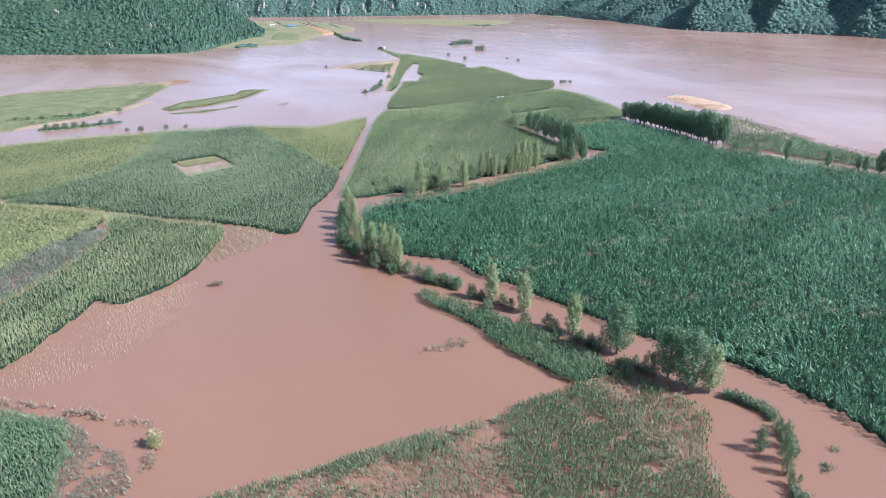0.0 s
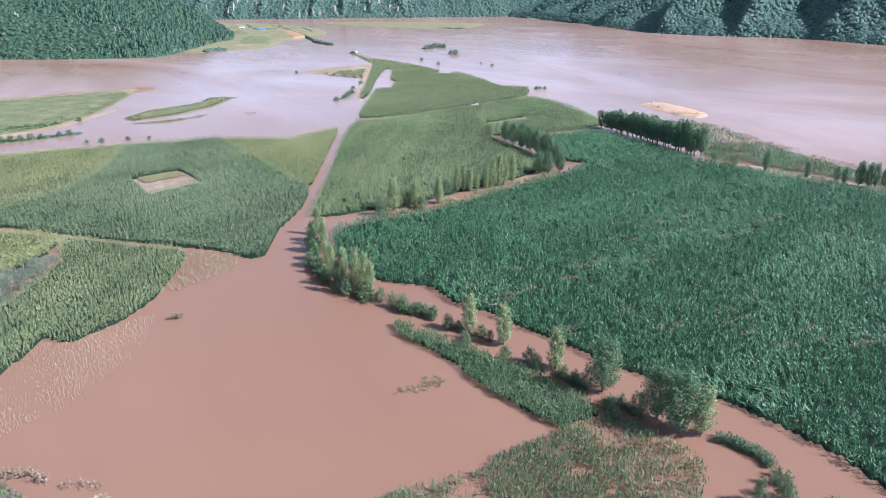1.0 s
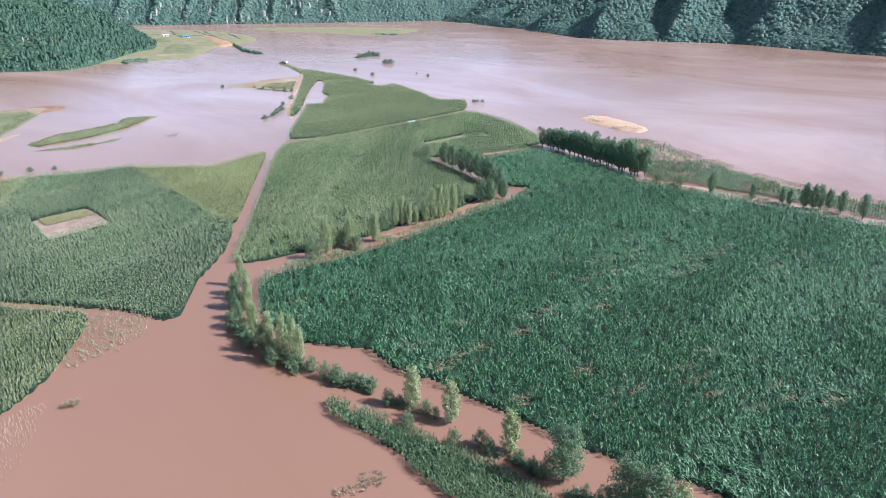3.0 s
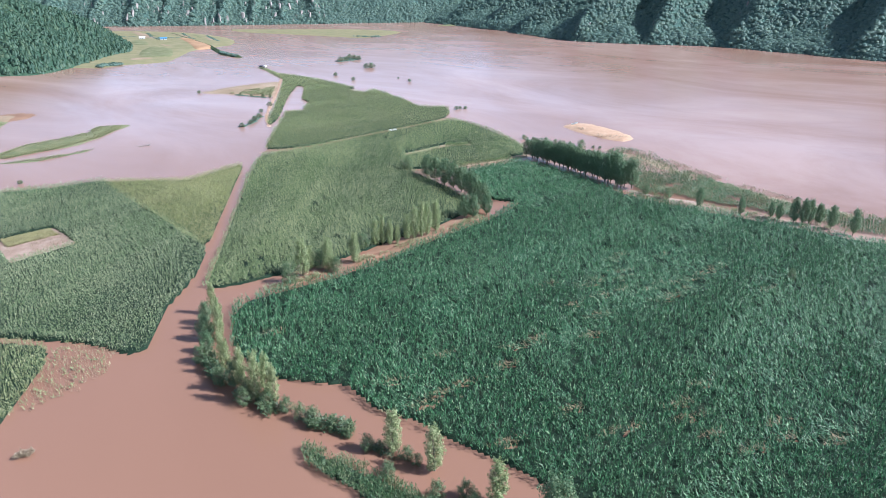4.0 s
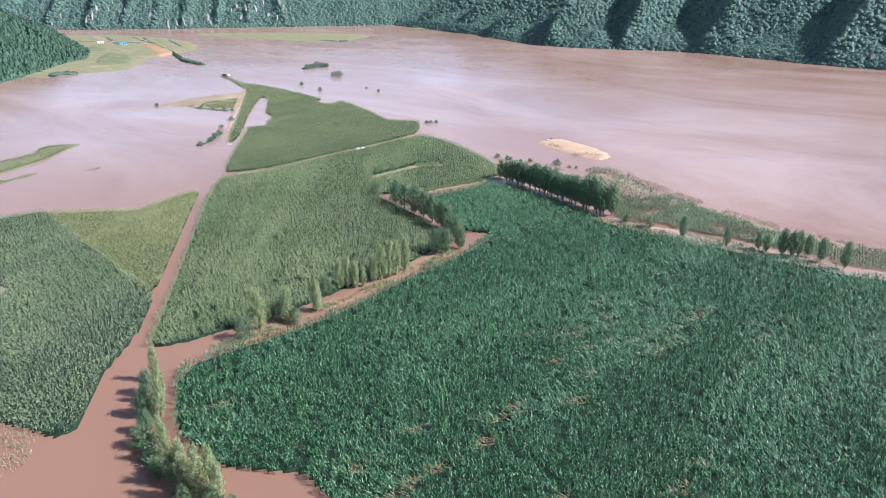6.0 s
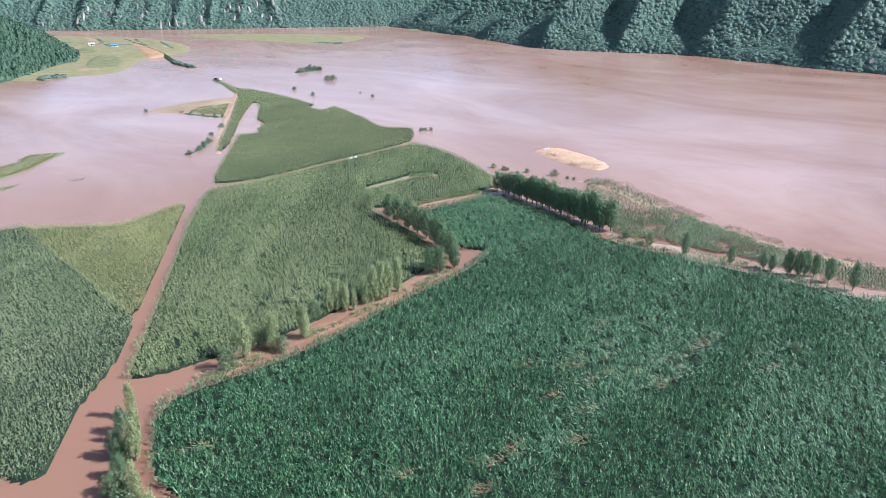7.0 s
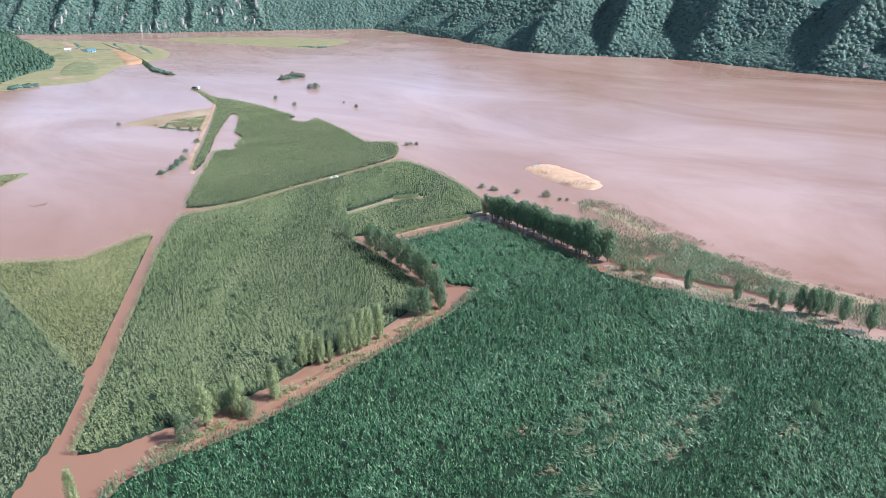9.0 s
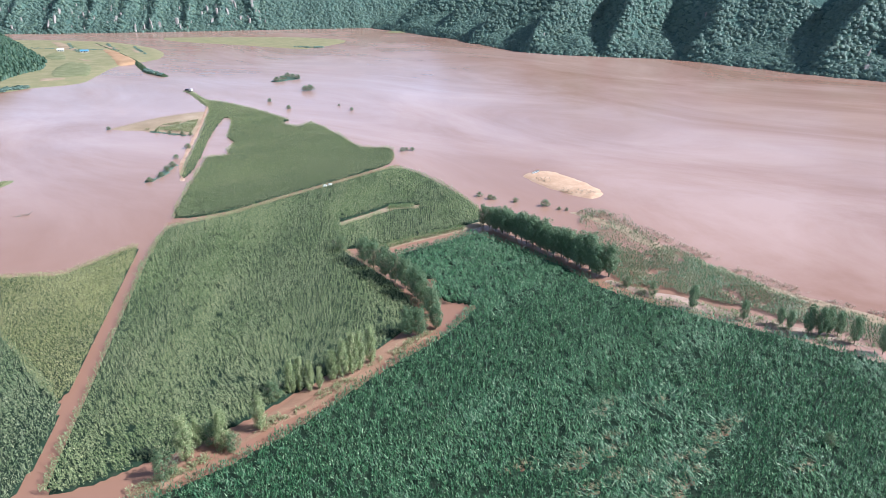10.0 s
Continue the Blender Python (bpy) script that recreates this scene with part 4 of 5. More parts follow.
# the track between the upper fields, the banks of the ditch and of the river
ground_piece("mud_track", strip([(-27, 319), (-7, 325), (12.7, 340.3), (35.6, 357), (63, 377)], 0.75), 0.25, MUD_BED, "narrow muddy track between corn fields", "track", step=1.0, bank=0.8, seed=22, wobble=0.5)
ground_piece("grass_path", strip([(41, 280.6), (56, 286.8), (72, 292.6), (80, 296)], 1.8), 0.5, DRY_GRASS, "grassy yellow path between corn fields", "path", step=1.0, bank=1, seed=23, wobble=0.8)
tufts("grass", strip([(41, 280.6), (56, 286.8), (72, 292.6)], 1.8), 900, GRASS_BLADE, "rough grass along the path", 0.9, 0.2, 24, 0.1)
ground_piece("ditch_bank", strip([(-12, 182.6), (-2, 188.7), (8, 196), (21, 205.2), (35, 215.8), (46, 225)], 0.7), 0.2, MUD_BED, "low muddy bank along the edge of the corn", "bank", step=0.8, bank=0.8, seed=85, wobble=1.6)
tufts("grass", strip([(-14, 182.4), (-3.4, 188.4), (7, 195.6), (20, 204.8), (34, 215.2), (46, 225.4)], 1.2), 4200, ISLAND_BLADE, "rough olive grass on the ditch bank", 0.7, 0.0, 25, 0.08, patchy=0.3)
ground_piece("ditch_bank", strip([(0, 194), (8, 199), (18, 207.2), (30, 214.5), (42, 226)], 1.5), 0.2, MUD_BED, "low muddy ditch bank under the poplars", "bank", step=1.0, bank=1.5, seed=26, wobble=2.6)
ground_piece("river_bank", strip([(101, 243), (108, 233), (117, 223.5), (128, 211.5), (137, 202), (146, 194), (166, 178)], 1.3), 0.22, PALE_MUD, "pale muddy river bank with tree roots", "bank", step=0.8, bank=1.0, seed=27, wobble=3.2)
tufts("grass", strip([(104, 235), (117, 220.5), (128, 209), (137, 200), (146, 191.5), (166, 176)], 0.9), 3000, GRASS_BLADE, "rough green grass along the river ditch", 0.9, 0.0, 28, 0.1, patchy=0.45)
tufts("grass", strip([(101, 242), (109, 232), (118, 222.5), (129, 211), (138, 202.5), (147, 194)], 1.6), 1500, GRASS_BLADE, "green grass on the river bank", 0.8, 0.0, 96, 0.1, patchy=0.5)
ground_piece("river_bank", strip([(114, 300), (124, 283), (126, 268), (134, 246), (140, 232), (146, 220), (156, 206)], 2.2), 0.22, DRY_GRASS, "washed strip of drowned stubble on the shore", "bank", step=1.2, bank=2, seed=29, wobble=2.5)
tufts("reeds", strip([(118, 301), (127, 286), (131, 268), (137, 246), (143, 230), (149, 216), (160, 203)], 4.5), 2600, DRY_BLADE, "drowned brown stubble along the shore", 0.5, 0.0, 30, 0.1, category="reeds", patchy=0.3)
# reeds in the near water
tufts("reeds", strip([(-66, 88.5), (-55.7, 86.1), (-48.4, 84.4), (-46, 83.4)], 0.8), 170, DRY_BLADE, "row of dry reeds standing in brown water", 0.9, 0.0, 31, 0.08, category="reeds", patchy=0.2)
tufts("reeds", strip([(-44.6, 83), (-42, 82.8), (-39.6, 82.3)], 0.5), 26, DRY_BLADE, "thin row of dry reeds in brown water", 0.4, 0.0, 32, 0.05, category="reeds")
tufts("reeds", strip([(-37.3, 76.5), (-36.9, 74.8), (-36.4, 72.8)], 0.7), 36, DRY_BLADE, "thin dry reeds in brown water", 0.6, 0.0, 33, 0.05, category="reeds")
tufts("grass", [(0.2, 102.6), (4.2, 103), (5.2, 105.6), (2, 106)], 30, SCRUB_BLADE, "drowned clump of grass in brown water", 0.25, -0.1, 34, 0.05, patchy=0.2)
tufts("reeds", [(-3, 101), (2, 102), (2, 103.4), (-2, 103)], 22, DRY_BLADE, "drowned dry stalks in brown water", 0.25, 0.0, 35, 0.06, category="reeds")

tufts("reeds", [(-38, 77.4), (-37, 77.4), (-36.9, 78.6), (-37.9, 78.6)], 46, YELLOW_BLADE, "tall yellow clump of reeds standing in brown water", 1.9, 0.0, 97, 0.09, category="reeds", length=0.9)
tufts("drowned_scrub", [(-46.2, 128), (-44, 128.3), (-43.8, 129.4), (-45.6, 129.3)], 90, DRY_BLADE, "dark drowned scrub heap in the open water", 0.6, 0.0, 98, 0.07, category="scrub")
tufts("bank_scrub", strip([(-24, 165), (-23, 155), (-19, 145.5), (-13, 137.5), (-8, 133), (-2, 129), (4, 126.3)], 1.4), 2400, SCRUB_BLADE, "thick green scrub under the poplars at the road corner", 1.6, 0.0, 39, 0.13, category="scrub", patchy=0.4, length=0.8)
tufts("bank_scrub", strip([(-2, 129.6), (3, 126), (8, 121.5), (13, 117), (18, 110), (22, 106.5)], 0.9), 1500, SCRUB_BLADE, "rough green scrub along the flooded ditch bank", 0.9, 0.0, 36, 0.06, category="scrub", patchy=0.5, length=0.45)
tufts("bank_scrub", strip([(23, 106), (26, 102), (29, 98), (33, 94.5)], 0.8), 1000, SCRUB_BLADE, "rough green scrub along the flooded ditch bank", 1.0, 0.0, 37, 0.06, category="scrub", patchy=0.35, length=0.45)
tufts("bank_scrub", strip([(41.8, 88.2), (44.5, 86.2), (46.6, 83.5), (46.4, 79), (45.4, 74.5), (43.6, 70), (42.5, 66)], 0.9), 1300, SCRUB_BLADE, "rough green scrub on a strip of bank in the water", 1.0, 0.0, 38, 0.06, category="scrub", patchy=0.4, length=0.45)

ground_piece("grass_path", [(32, 304.5), (44, 312), (53, 317.5), (60.5, 316.5), (61.5, 319.5), (52, 321.5), (43, 314.5), (32, 307.5)], 0.45, DRY_GRASS, "narrow strip of dry grass between corn rows", "path", step=1.0, bank=0.8, seed=47, wobble=0.6)
tufts("grass", [(50, 317.5), (60, 317), (60, 320), (51, 321)], 260, GRASS_BLADE, "yellow green grass on the strip", 0.8, 0.2, 48, 0.12)
# the cultivated spit on the far shore
ground_piece("far_shore", [(-181, 628), (-164, 648), (-135, 664), (-131, 756), (-117, 785), (-101, 814), (-103, 865), (-124, 927), (-181, 1005), (-253, 1042), (-330, 1053), (-300, 900), (-240, 760), (-220, 650)],
             1.6, SHORE_CROP, "flat cultivated green spit below the hill", "shore", step=4, bank=8, seed=41)


def slab(name, quad, z, material, parent=None, label="", category="", step=3.0):
    ob = land(name, quad, z, material, step=step, bank=1.5, wobble=1.0, seed=len(bpy.data.objects))
    if parent:
        ob.parent = parent
    return tagged(ob, label, category, kind="structure")


slab("bare_field", [(-176, 912), (-155, 893), (-114, 790), (-130, 768), (-152, 836)], 2.0, SOIL, None, "bare orange soil plot by the water", "field")
slab("crop_strip", [(-205, 985), (-190, 972), (-150, 905), (-166, 908)], 2.0, DRY_GRASS, None, "ripe yellow crop strip", "field")
slab("crop_strip", [(-255, 1015), (-235, 1000), (-190, 900), (-212, 905)], 2.0, DRY_GRASS, None, "ripe yellow crop strip", "field")
slab("crop_strip", [(-190, 850), (-175, 830), (-150, 790), (-168, 800)], 2.0, DRY_GRASS, None, "ripe yellow crop strip", "field")
slab("crop_strip", [(-178, 800), (-150, 770), (-138, 700), (-165, 690), (-178, 740)], 1.9, GRASS, None, "young green crop plot", "field")
slab("crop_strip", [(-232, 990), (-222, 985), (-186, 905), (-196, 905)], 2.05, GRASS, None, "green crop strip on the far shore", "field")
slab("crop_strip", [(-170, 965), (-160, 950), (-140, 900), (-150, 900)], 2.05, GRASS, None, "green crop strip on the far shore", "field")
slab("crop_strip", [(-150, 925), (-142, 915), (-124, 868), (-132, 862)], 2.05, DRY_GRASS, None, "ripe yellow crop strip", "field")
slab("crop_strip", [(-215, 880), (-196, 865), (-182, 815), (-200, 815), (-214, 845)], 2.0, GRASS, None, "green crop plot below the wood", "field")
slab("crop_strip", [(-172, 690), (-150, 690), (-150, 676), (-168, 668)], 1.9, DRY_GRASS, None, "yellow grass plot near the water", "field")
slab("dyke", strip([(-192, 973), (-158, 893), (-119, 795), (-97, 722), (-78, 690)], 2.6), 2.6, wood_side_material("dyke_scrub", (0.04, 0.07, 0.03), (0.07, 0.10, 0.05), (0.13, 0.13, 0.08), 0.2), None, "long low dyke overgrown with scrub", "dyke", 2.0)
slab("footpath", strip([(-190, 668), (-200, 700), (-206, 730), (-226, 770)], 1.3), 2.2, SAND, None, "pale sandy footpath up the shore", "path", 1.5)
slab("footpath", strip([(-196, 840), (-205, 860), (-215, 890)], 1.2), 2.2, SAND, None, "pale sandy footpath to the sheds", "path", 1.5)


def hedge(line, wide, tall, count, label, base=1.2, material=None):
    pts = strip(line, wide)
    lo, hi = pts.min(0), pts.max(0)
    x, y = rng.uniform(lo[0], hi[0], count * 14), rng.uniform(lo[1], hi[1], count * 14)
    ok = inside(x, y, pts)
    x, y = x[ok][:count], y[ok][:count]
    p = np.stack([x, y, np.full(len(x), base)], 1)
    verts, tris = clumps(p, tall * rng.uniform(0.6, 1.3, len(x)), "leaf", 12)
    return tagged(new("hedge", mesh_of("hedge", verts, tris, material or HAZED_LEAF)), label, "hedge", kind="stuff")


hedge([(-225, 985), (-205, 920), (-187, 880)], 1.6, 1.5, 60, "dark green hedge between plots")
hedge([(-180, 970), (-163, 915), (-150, 880)], 1.4, 1.3, 60, "dark green hedge between plots")
hedge([(-145, 935), (-132, 890), (-118, 850)], 1.4, 1.3, 50, "dark green hedge between plots")
hedge([(-250, 935), (-225, 925), (-190, 905), (-165, 900)], 1.4, 1.3, 70, "dark green hedge between plots")
hedge([(-100, 728), (-88, 706), (-80, 692)], 2.0, 1.6, 40, "scrub on the end of the dyke")
hedge([(-190, 301), (-182, 304), (-172, 308), (-162, 314), (-157, 319)], 2.8, 0.75, 260, "long dark scrub line on the island", 0.3, BUSH_LEAF)
hedge([(-166, 283), (-158, 286), (-150, 291), (-147, 294)], 2.8, 0.75, 190, "dark drowned scrub along the side channel", -0.2, BUSH_LEAF)
hedge([(-146, 293.5), (-142, 296.5), (-139, 299)], 1.6, 0.9, 50, "dark drowned scrub along the side channel", -0.2)
hedge([(-41, 372.5), (-37, 381), (-35.5, 390), (-34, 398)], 1.2, 0.8, 60, "dark drowned scrub beside the dyke", -0.2)
hedge([(-36, 459), (-45, 465), (-56, 473)], 1.2, 0.7, 60, "drowned scrub along the tan island", -0.1)
hedge([(30, 900), (50, 889), (62, 893)], 3.0, 1.8, 60, "far line of drowned bushes on the shoal", 0.2)
hedge([(9, 640), (16, 645), (25, 652)], 3.0, 1.5, 60, "drowned bushes out in the river", -0.4)
hedge([(15, 668), (20, 663), (28, 652)], 2.5, 1.5, 40, "drowned bushes out in the river", -0.4)
hedge([(-182, 632), (-176, 640), (-168, 648)], 2.5, 2.0, 30, "green bushes at the water's edge")


# ---- trees and bushes ----
def tube(bm, points, r0, r1, sides=6):
    rings = []
    for k, p in enumerate(points):
        r = r0 + (r1 - r0) * k / (len(points) - 1)
        ahead = (points[min(k + 1, len(points) - 1)] - points[max(k - 1, 0)]).normalized()
        a = ahead.orthogonal().normalized()
        b = ahead.cross(a)
        rings.append([bm.verts.new(p + (a * math.cos(2 * math.pi * s / sides) + b * math.sin(2 * math.pi * s / sides)) * r) for s in range(sides)])
    for ra, rb in zip(rings, rings[1:]):
        for s in range(sides):
            bm.faces.new((ra[s], ra[(s + 1) % sides], rb[(s + 1) % sides], rb[s]))
    bm.faces.new(rings[-1])


def leaf_cards(centres, outward, spread, size, r):
    n = len(centres)
    c = centres + r.normal(0, 1, (n, 3)) * spread
    nrm = outward * 1.1 + r.normal(0, 0.36, (n, 3)) + np.array([0, 0, 0.35])
    nrm /= np.linalg.norm(nrm, axis=1)[:, None]
    t = np.cross(nrm, r.normal(0, 1, (n, 3)))
    t /= np.linalg.norm(t, axis=1)[:, None]
    b = np.cross(nrm, t)
    e = size * r.uniform(0.6, 1.3, (n, 1))
    verts = np.stack([c - t * e, c - b * e * 0.6, c + b * e * 0.6, c + t * e], 1).reshape(-1, 3)
    q = np.arange(n)[:, None] * 4
    return verts, np.concatenate([q + np.array([0, 1, 2]), q + np.array([1, 3, 2])])


def envelope(g, shape):
    """Share of the crown's full half width at the height share g; a small shape is widest low down and pointed."""
    g = np.clip(g, 0, 1)
    return np.sin(np.pi * np.minimum(1.0, 0.14 + g ** shape * 0.82)) * 0.94 + 0.06


def tree_thing(name, seed, tall, wide, first, count, leaf_size, material, label, category, stems=1, shape=0.6):
    """A tree or bush at the origin: trunk with limbs, and a crown of leaf clusters along the limbs."""
    r, rn = random.Random(seed), np.random.default_rng(seed)
    root = tagged(new(name), label, category)
    bm = bmesh.new()
    for s in range(stems):
        lean = Vector((r.uniform(-0.1, 0.1), r.uniform(-0.1, 0.1), 0)) * tall * (1 if stems == 1 else 4)
        spine = [Vector((0, 0, -0.3)) + Vector((lean.x * f * f, lean.y * f * f, tall * 0.93 * f)) + Vector((r.uniform(-1, 1), r.uniform(-1, 1), 0)) * 0.012 * tall * f for f in (0, 0.25, 0.5, 0.75, 1)]
        tube(bm, spine, 0.022 * tall / math.sqrt(stems), 0.004 * tall)
        limbs = 13 if stems == 1 else 5
        for k in range(limbs):
            f = first + (0.95 - first) * (k + r.random()) / limbs
            i = min(int(f * 4), 3)
            at = spine[i].lerp(spine[i + 1], f * 4 - i)
            az = k * 2.4 + r.uniform(-0.5, 0.5)
            # the crown's half width at this height
            g = (f - first) / (1 - first)
            half = wide * float(envelope(g, shape)) * r.uniform(0.7, 1.0)
            out = Vector((math.cos(az), math.sin(az), 0))
            end = at + out * half + Vector((0, 0, half * r.uniform(0.5, 1.1)))
            midp = at.lerp(end, 0.5) + Vector((0, 0, -0.05 * half))
            tube(bm, [at, midp, end], 0.007 * tall, 0.002 * tall, 4)
    part("trunk", from_bm("trunk", bm, BARK, True), root)
    # the crown: ascending tufts of leaves round the stem, and a dense heart
    k = max(14, count // 90)
    g = (np.arange(k) + rn.uniform(0, 1, k)) / k
    low = 0.03 if stems > 1 else first
    az = np.arange(k) * 2.4 + rn.uniform(-0.5, 0.5, k)
    half = wide * envelope(g, shape) * rn.uniform(0.55, 1.08, k)
    out = np.stack([np.cos(az), np.sin(az), np.zeros(k)], 1)
    long = (0.10 * tall + 0.25 * wide) * rn.uniform(0.7, 1.25, k)
    foot = out * (half * 0.72)[:, None] + np.array([0, 0, 1.0]) * (tall * (low + (0.9 - low) * g))[:, None]
    axis = out * 0.45 + np.array([0, 0, 0.9]) + rn.normal(0, 0.12, (k, 3))
    axis /= np.linalg.norm(axis, axis=1)[:, None]
    each = max(30, count // k)
    F, A, O, L = (np.repeat(v, each, axis=0) for v in (foot, axis, out, long))
    m = len(F)
    s_at = rn.uniform(-0.15, 1.0, m)
    fat = (0.24 * wide + 0.012 * tall) * np.sin(np.pi * np.clip(0.22 + 0.72 * np.maximum(s_at, 0), 0, 1))
    sway = rn.normal(0, 1, (m, 3))
    sway /= np.linalg.norm(sway, axis=1)[:, None]
    centres = F + A * (s_at * L)[:, None] + sway * (fat * rn.uniform(0.72, 1.0, m))[:, None]
    outward = sway * 1.0 + O * 0.6
    c = m // 6
    heart_g = rn.uniform(0.0, 0.92, c)
    heart_az, heart_r = rn.uniform(0, 2 * np.pi, c), 0.5 * wide * envelope(heart_g, shape) * np.sqrt(rn.uniform(0, 1, c))
    heart = np.stack([np.cos(heart_az) * heart_r, np.sin(heart_az) * heart_r, tall * (low + (0.93 - low) * heart_g)], 1)
    centres, outward = np.concatenate([centres, heart]), np.concatenate([outward, rn.normal(0, 0.3, (c, 3))])
    verts, tris = leaf_cards(centres, outward, 0.01 * tall, leaf_size, rn)
    verts[:, 2] = np.maximum(verts[:, 2], 0.02)
    part("crown", mesh_of("crown", verts, tris, material), root)
    return root


POPLAR_LABEL = "slender green poplar with pale upturned leaves in flood water"
ROUND_LABEL = "broad green willow tree standing in flood water"
BUSH_LABEL = "green bush half standing in flood water"
KINDS = {
    "p": [tree_thing("poplar_tree", 100 + k, 8.0, 1.25, 0.07, 4400, 0.10, POPLAR_LEAF, POPLAR_LABEL, "tree", shape=0.62) for k in range(4)],
    "r": [tree_thing("willow_tree", 200 + k, 8.0, 2.2, 0.12, 6600, 0.105, WILLOW_LEAF, ROUND_LABEL, "tree", shape=0.85) for k in range(3)],
    "q": [tree_thing("willow_tree", 250 + k, 8.0, 1.65, 0.06, 5200, 0.10, POPLAR_LEAF, "pale green rounded willow on the ditch bank", "tree", shape=0.62) for k in range(3)],
    "t": [tree_thing("willow_tree", 270 + k, 8.0, 1.9, 0.14, 5000, 0.115, RIVER_LEAF, ROUND_LABEL, "tree", shape=0.85) for k in range(3)],
    "s": [tree_thing("bush", 300 + k, 3.0, 1.25, 0.12, 2800, 0.058, BUSH_LEAF, BUSH_LABEL, "bush", stems=4, shape=0.7) for k in range(4)],
}
BASE = {"p": 8.0, "r": 8.0, "q": 8.0, "t": 8.0, "s": 3.0}
used = {"p": 0, "r": 0, "q": 0, "t": 0, "s": 0}
r_tree = random.Random(17)


def plant(x, y, tall, kind, group, label="", wide=1.0):
    k = used[kind]
    used[kind] += 1
    proto = KINDS[kind][k % len(KINDS[kind])]
    s = tall / BASE[kind]
    m = pose(x, y, 0, 0, 0, r_tree.uniform(0, 360)) @ Matrix.Diagonal((s * wide, s * wide, s, 1))
    if k < len(KINDS[kind]):
        proto.matrix_basis = m
        ob = proto
    else:
        ob = copy_thing(proto, pose(0, 0, 0))
        ob.matrix_basis = m
    return tagged(ob, label, group=group)


CROSSING = [(-24.6, 168, 5.0, "r"), (-22.5, 156, 4.5, "r"), (-19.2, 151.5, 6.5, "p"), (-13.5, 137, 3.5, "s"), (-10, 139, 8.6, "p"), (-23.8, 172.4, 7.7, "p"), (-21.4, 164.5, 7.5, "p"), (-20.8, 159.9, 8.2, "p"), (-23.7, 161.1, 5.5, "r"), (-17.6, 147.3, 7.6, "p"), (-14.4, 141.2, 8.9, "p"),
            (-11.6, 137.5, 10.0, "p"), (-8.6, 136.1, 8.1, "p"), (-15.6, 142.2, 5.5, "r"), (-22.6, 152.1, 4.0, "s"), (-23.7, 152.0, 1.6, "s"), (-18.5, 144.3, 3.4, "s"),
            (-12.8, 139, 3.5, "s"), (-9.5, 135.5, 3.4, "s"), (-6.4, 133.8, 2.9, "s"), (-4.1, 131.2, 3.0, "s"), (-2.0, 129.8, 3.2, "s"), (1.0, 128.3, 2.4, "s"), (3.8, 126.7, 2.1, "s")]
DITCH_ROW = [(10.1, 120.7, 7.6, "p"), (15.7, 115.6, 7.8, "p"), (23.2, 107.3, 7.7, "p"), (29.1, 100.4, 9.5, "r"), (35.2, 93.2, 8.8, "r"), (37.3, 90.0, 9.8, "r"), (40.1, 89.2, 7.8, "p"),
             (8.9, 115.1, 2.8, "s"), (15.2, 109.9, 3.0, "s"), (20.1, 107.6, 2.6, "s"), (19.2, 109.5, 2.8, "s"), (25.3, 102.7, 2.4, "s"), (26.5, 101.3, 2.8, "s"), (24.4, 105.8, 1.6, "s"),
             (29, 93.8, 2.4, "s"), (32.9, 94.6, 3.6, "s"), (31.6, 98, 1.2, "s"), (12.1, 118.6, 2.4, "s"), (13.4, 117.2, 2.0, "s"), (6.3, 121.7, 2.8, "s"), (8.2, 121.5, 1.8, "s"), (28.5, 95.7, 2.0, "s")]
DITCH_BUSHES = [(3.6, 125.0, 2.0, "s"), (2.6, 127.7, 2.1, "s"), (42.6, 87.3, 1.2, "s"), (43.6, 86.6, 1.1, "s"),
                (45.5, 85.3, 1.1, "s"), (46.3, 82, 1.7, "s"), (45.6, 78.8, 3.4, "s"), (45.2, 76.4, 5.0, "s"), (43.9, 73.6, 4.6, "s"), (43, 71.2, 4.0, "s"), (41.7, 75.7, 4.6, "s"), (42.6, 69.2, 2.7, "s"), (44, 69.8, 1.5, "s")]
FIELD_ROW = [(-8.7, 185.9, 4.4, "s"), (-5.5, 189.6, 8.1, "q"), (-3.7, 192.9, 5.2, "q"), (0.6, 191.9, 7.0, "q"), (-1.5, 193.5, 3.8, "s"), (2.4, 190.7, 3.1, "s"), (7.2, 195.8, 6.6, "q"), (9.6, 205, 3.8, "s"),
             (13, 206.5, 6.6, "p"), (15, 207.1, 7.0, "p"), (17, 206.6, 6.0, "p"), (19, 207, 4.5, "p"), (21.9, 209.8, 6.1, "q"), (24, 210.2, 7.8, "p"), (26.2, 211.1, 8.6, "p"), (27.8, 212.3, 8.0, "p"), (30.6, 214.8, 7.7, "p")]
FIELD_CLUMP = [(40.7, 224.6, 7.5, "r"), (43.3, 224.3, 7.4, "r"), (48, 226.7, 6.4, "r"), (48.4, 233.1, 7.9, "r"), (47.2, 241.5, 8.6, "r"), (46.3, 245.1, 9.0, "r"), (44.7, 250.8, 8.8, "r"), (42.6, 255, 8.9, "r"),
               (40.4, 259.4, 9.3, "r"), (38, 266, 8.4, "r"), (35.8, 270.8, 8.1, "r"), (30, 280.6, 5.3, "s"), (47.9, 238, 6.2, "s")]
RIVER_ROW = [(104.5, 238.5, 2.9, "s"), (108.7, 232.1, 3.7, "s"), (114.4, 222.1, 6.9, "t"), (123.4, 213.8, 5.7, "t"), (130.5, 209.5, 5.0, "t"), (131.5, 207.3, 5.2, "t"), (134.1, 204.1, 8.0, "t"),
             (136, 202.6, 7.8, "t"), (137.8, 202.5, 7.7, "t"), (140.6, 202.1, 6.5, "t"), (141.5, 197.9, 7.1, "t"), (144.3, 192.6, 7.7, "t")]
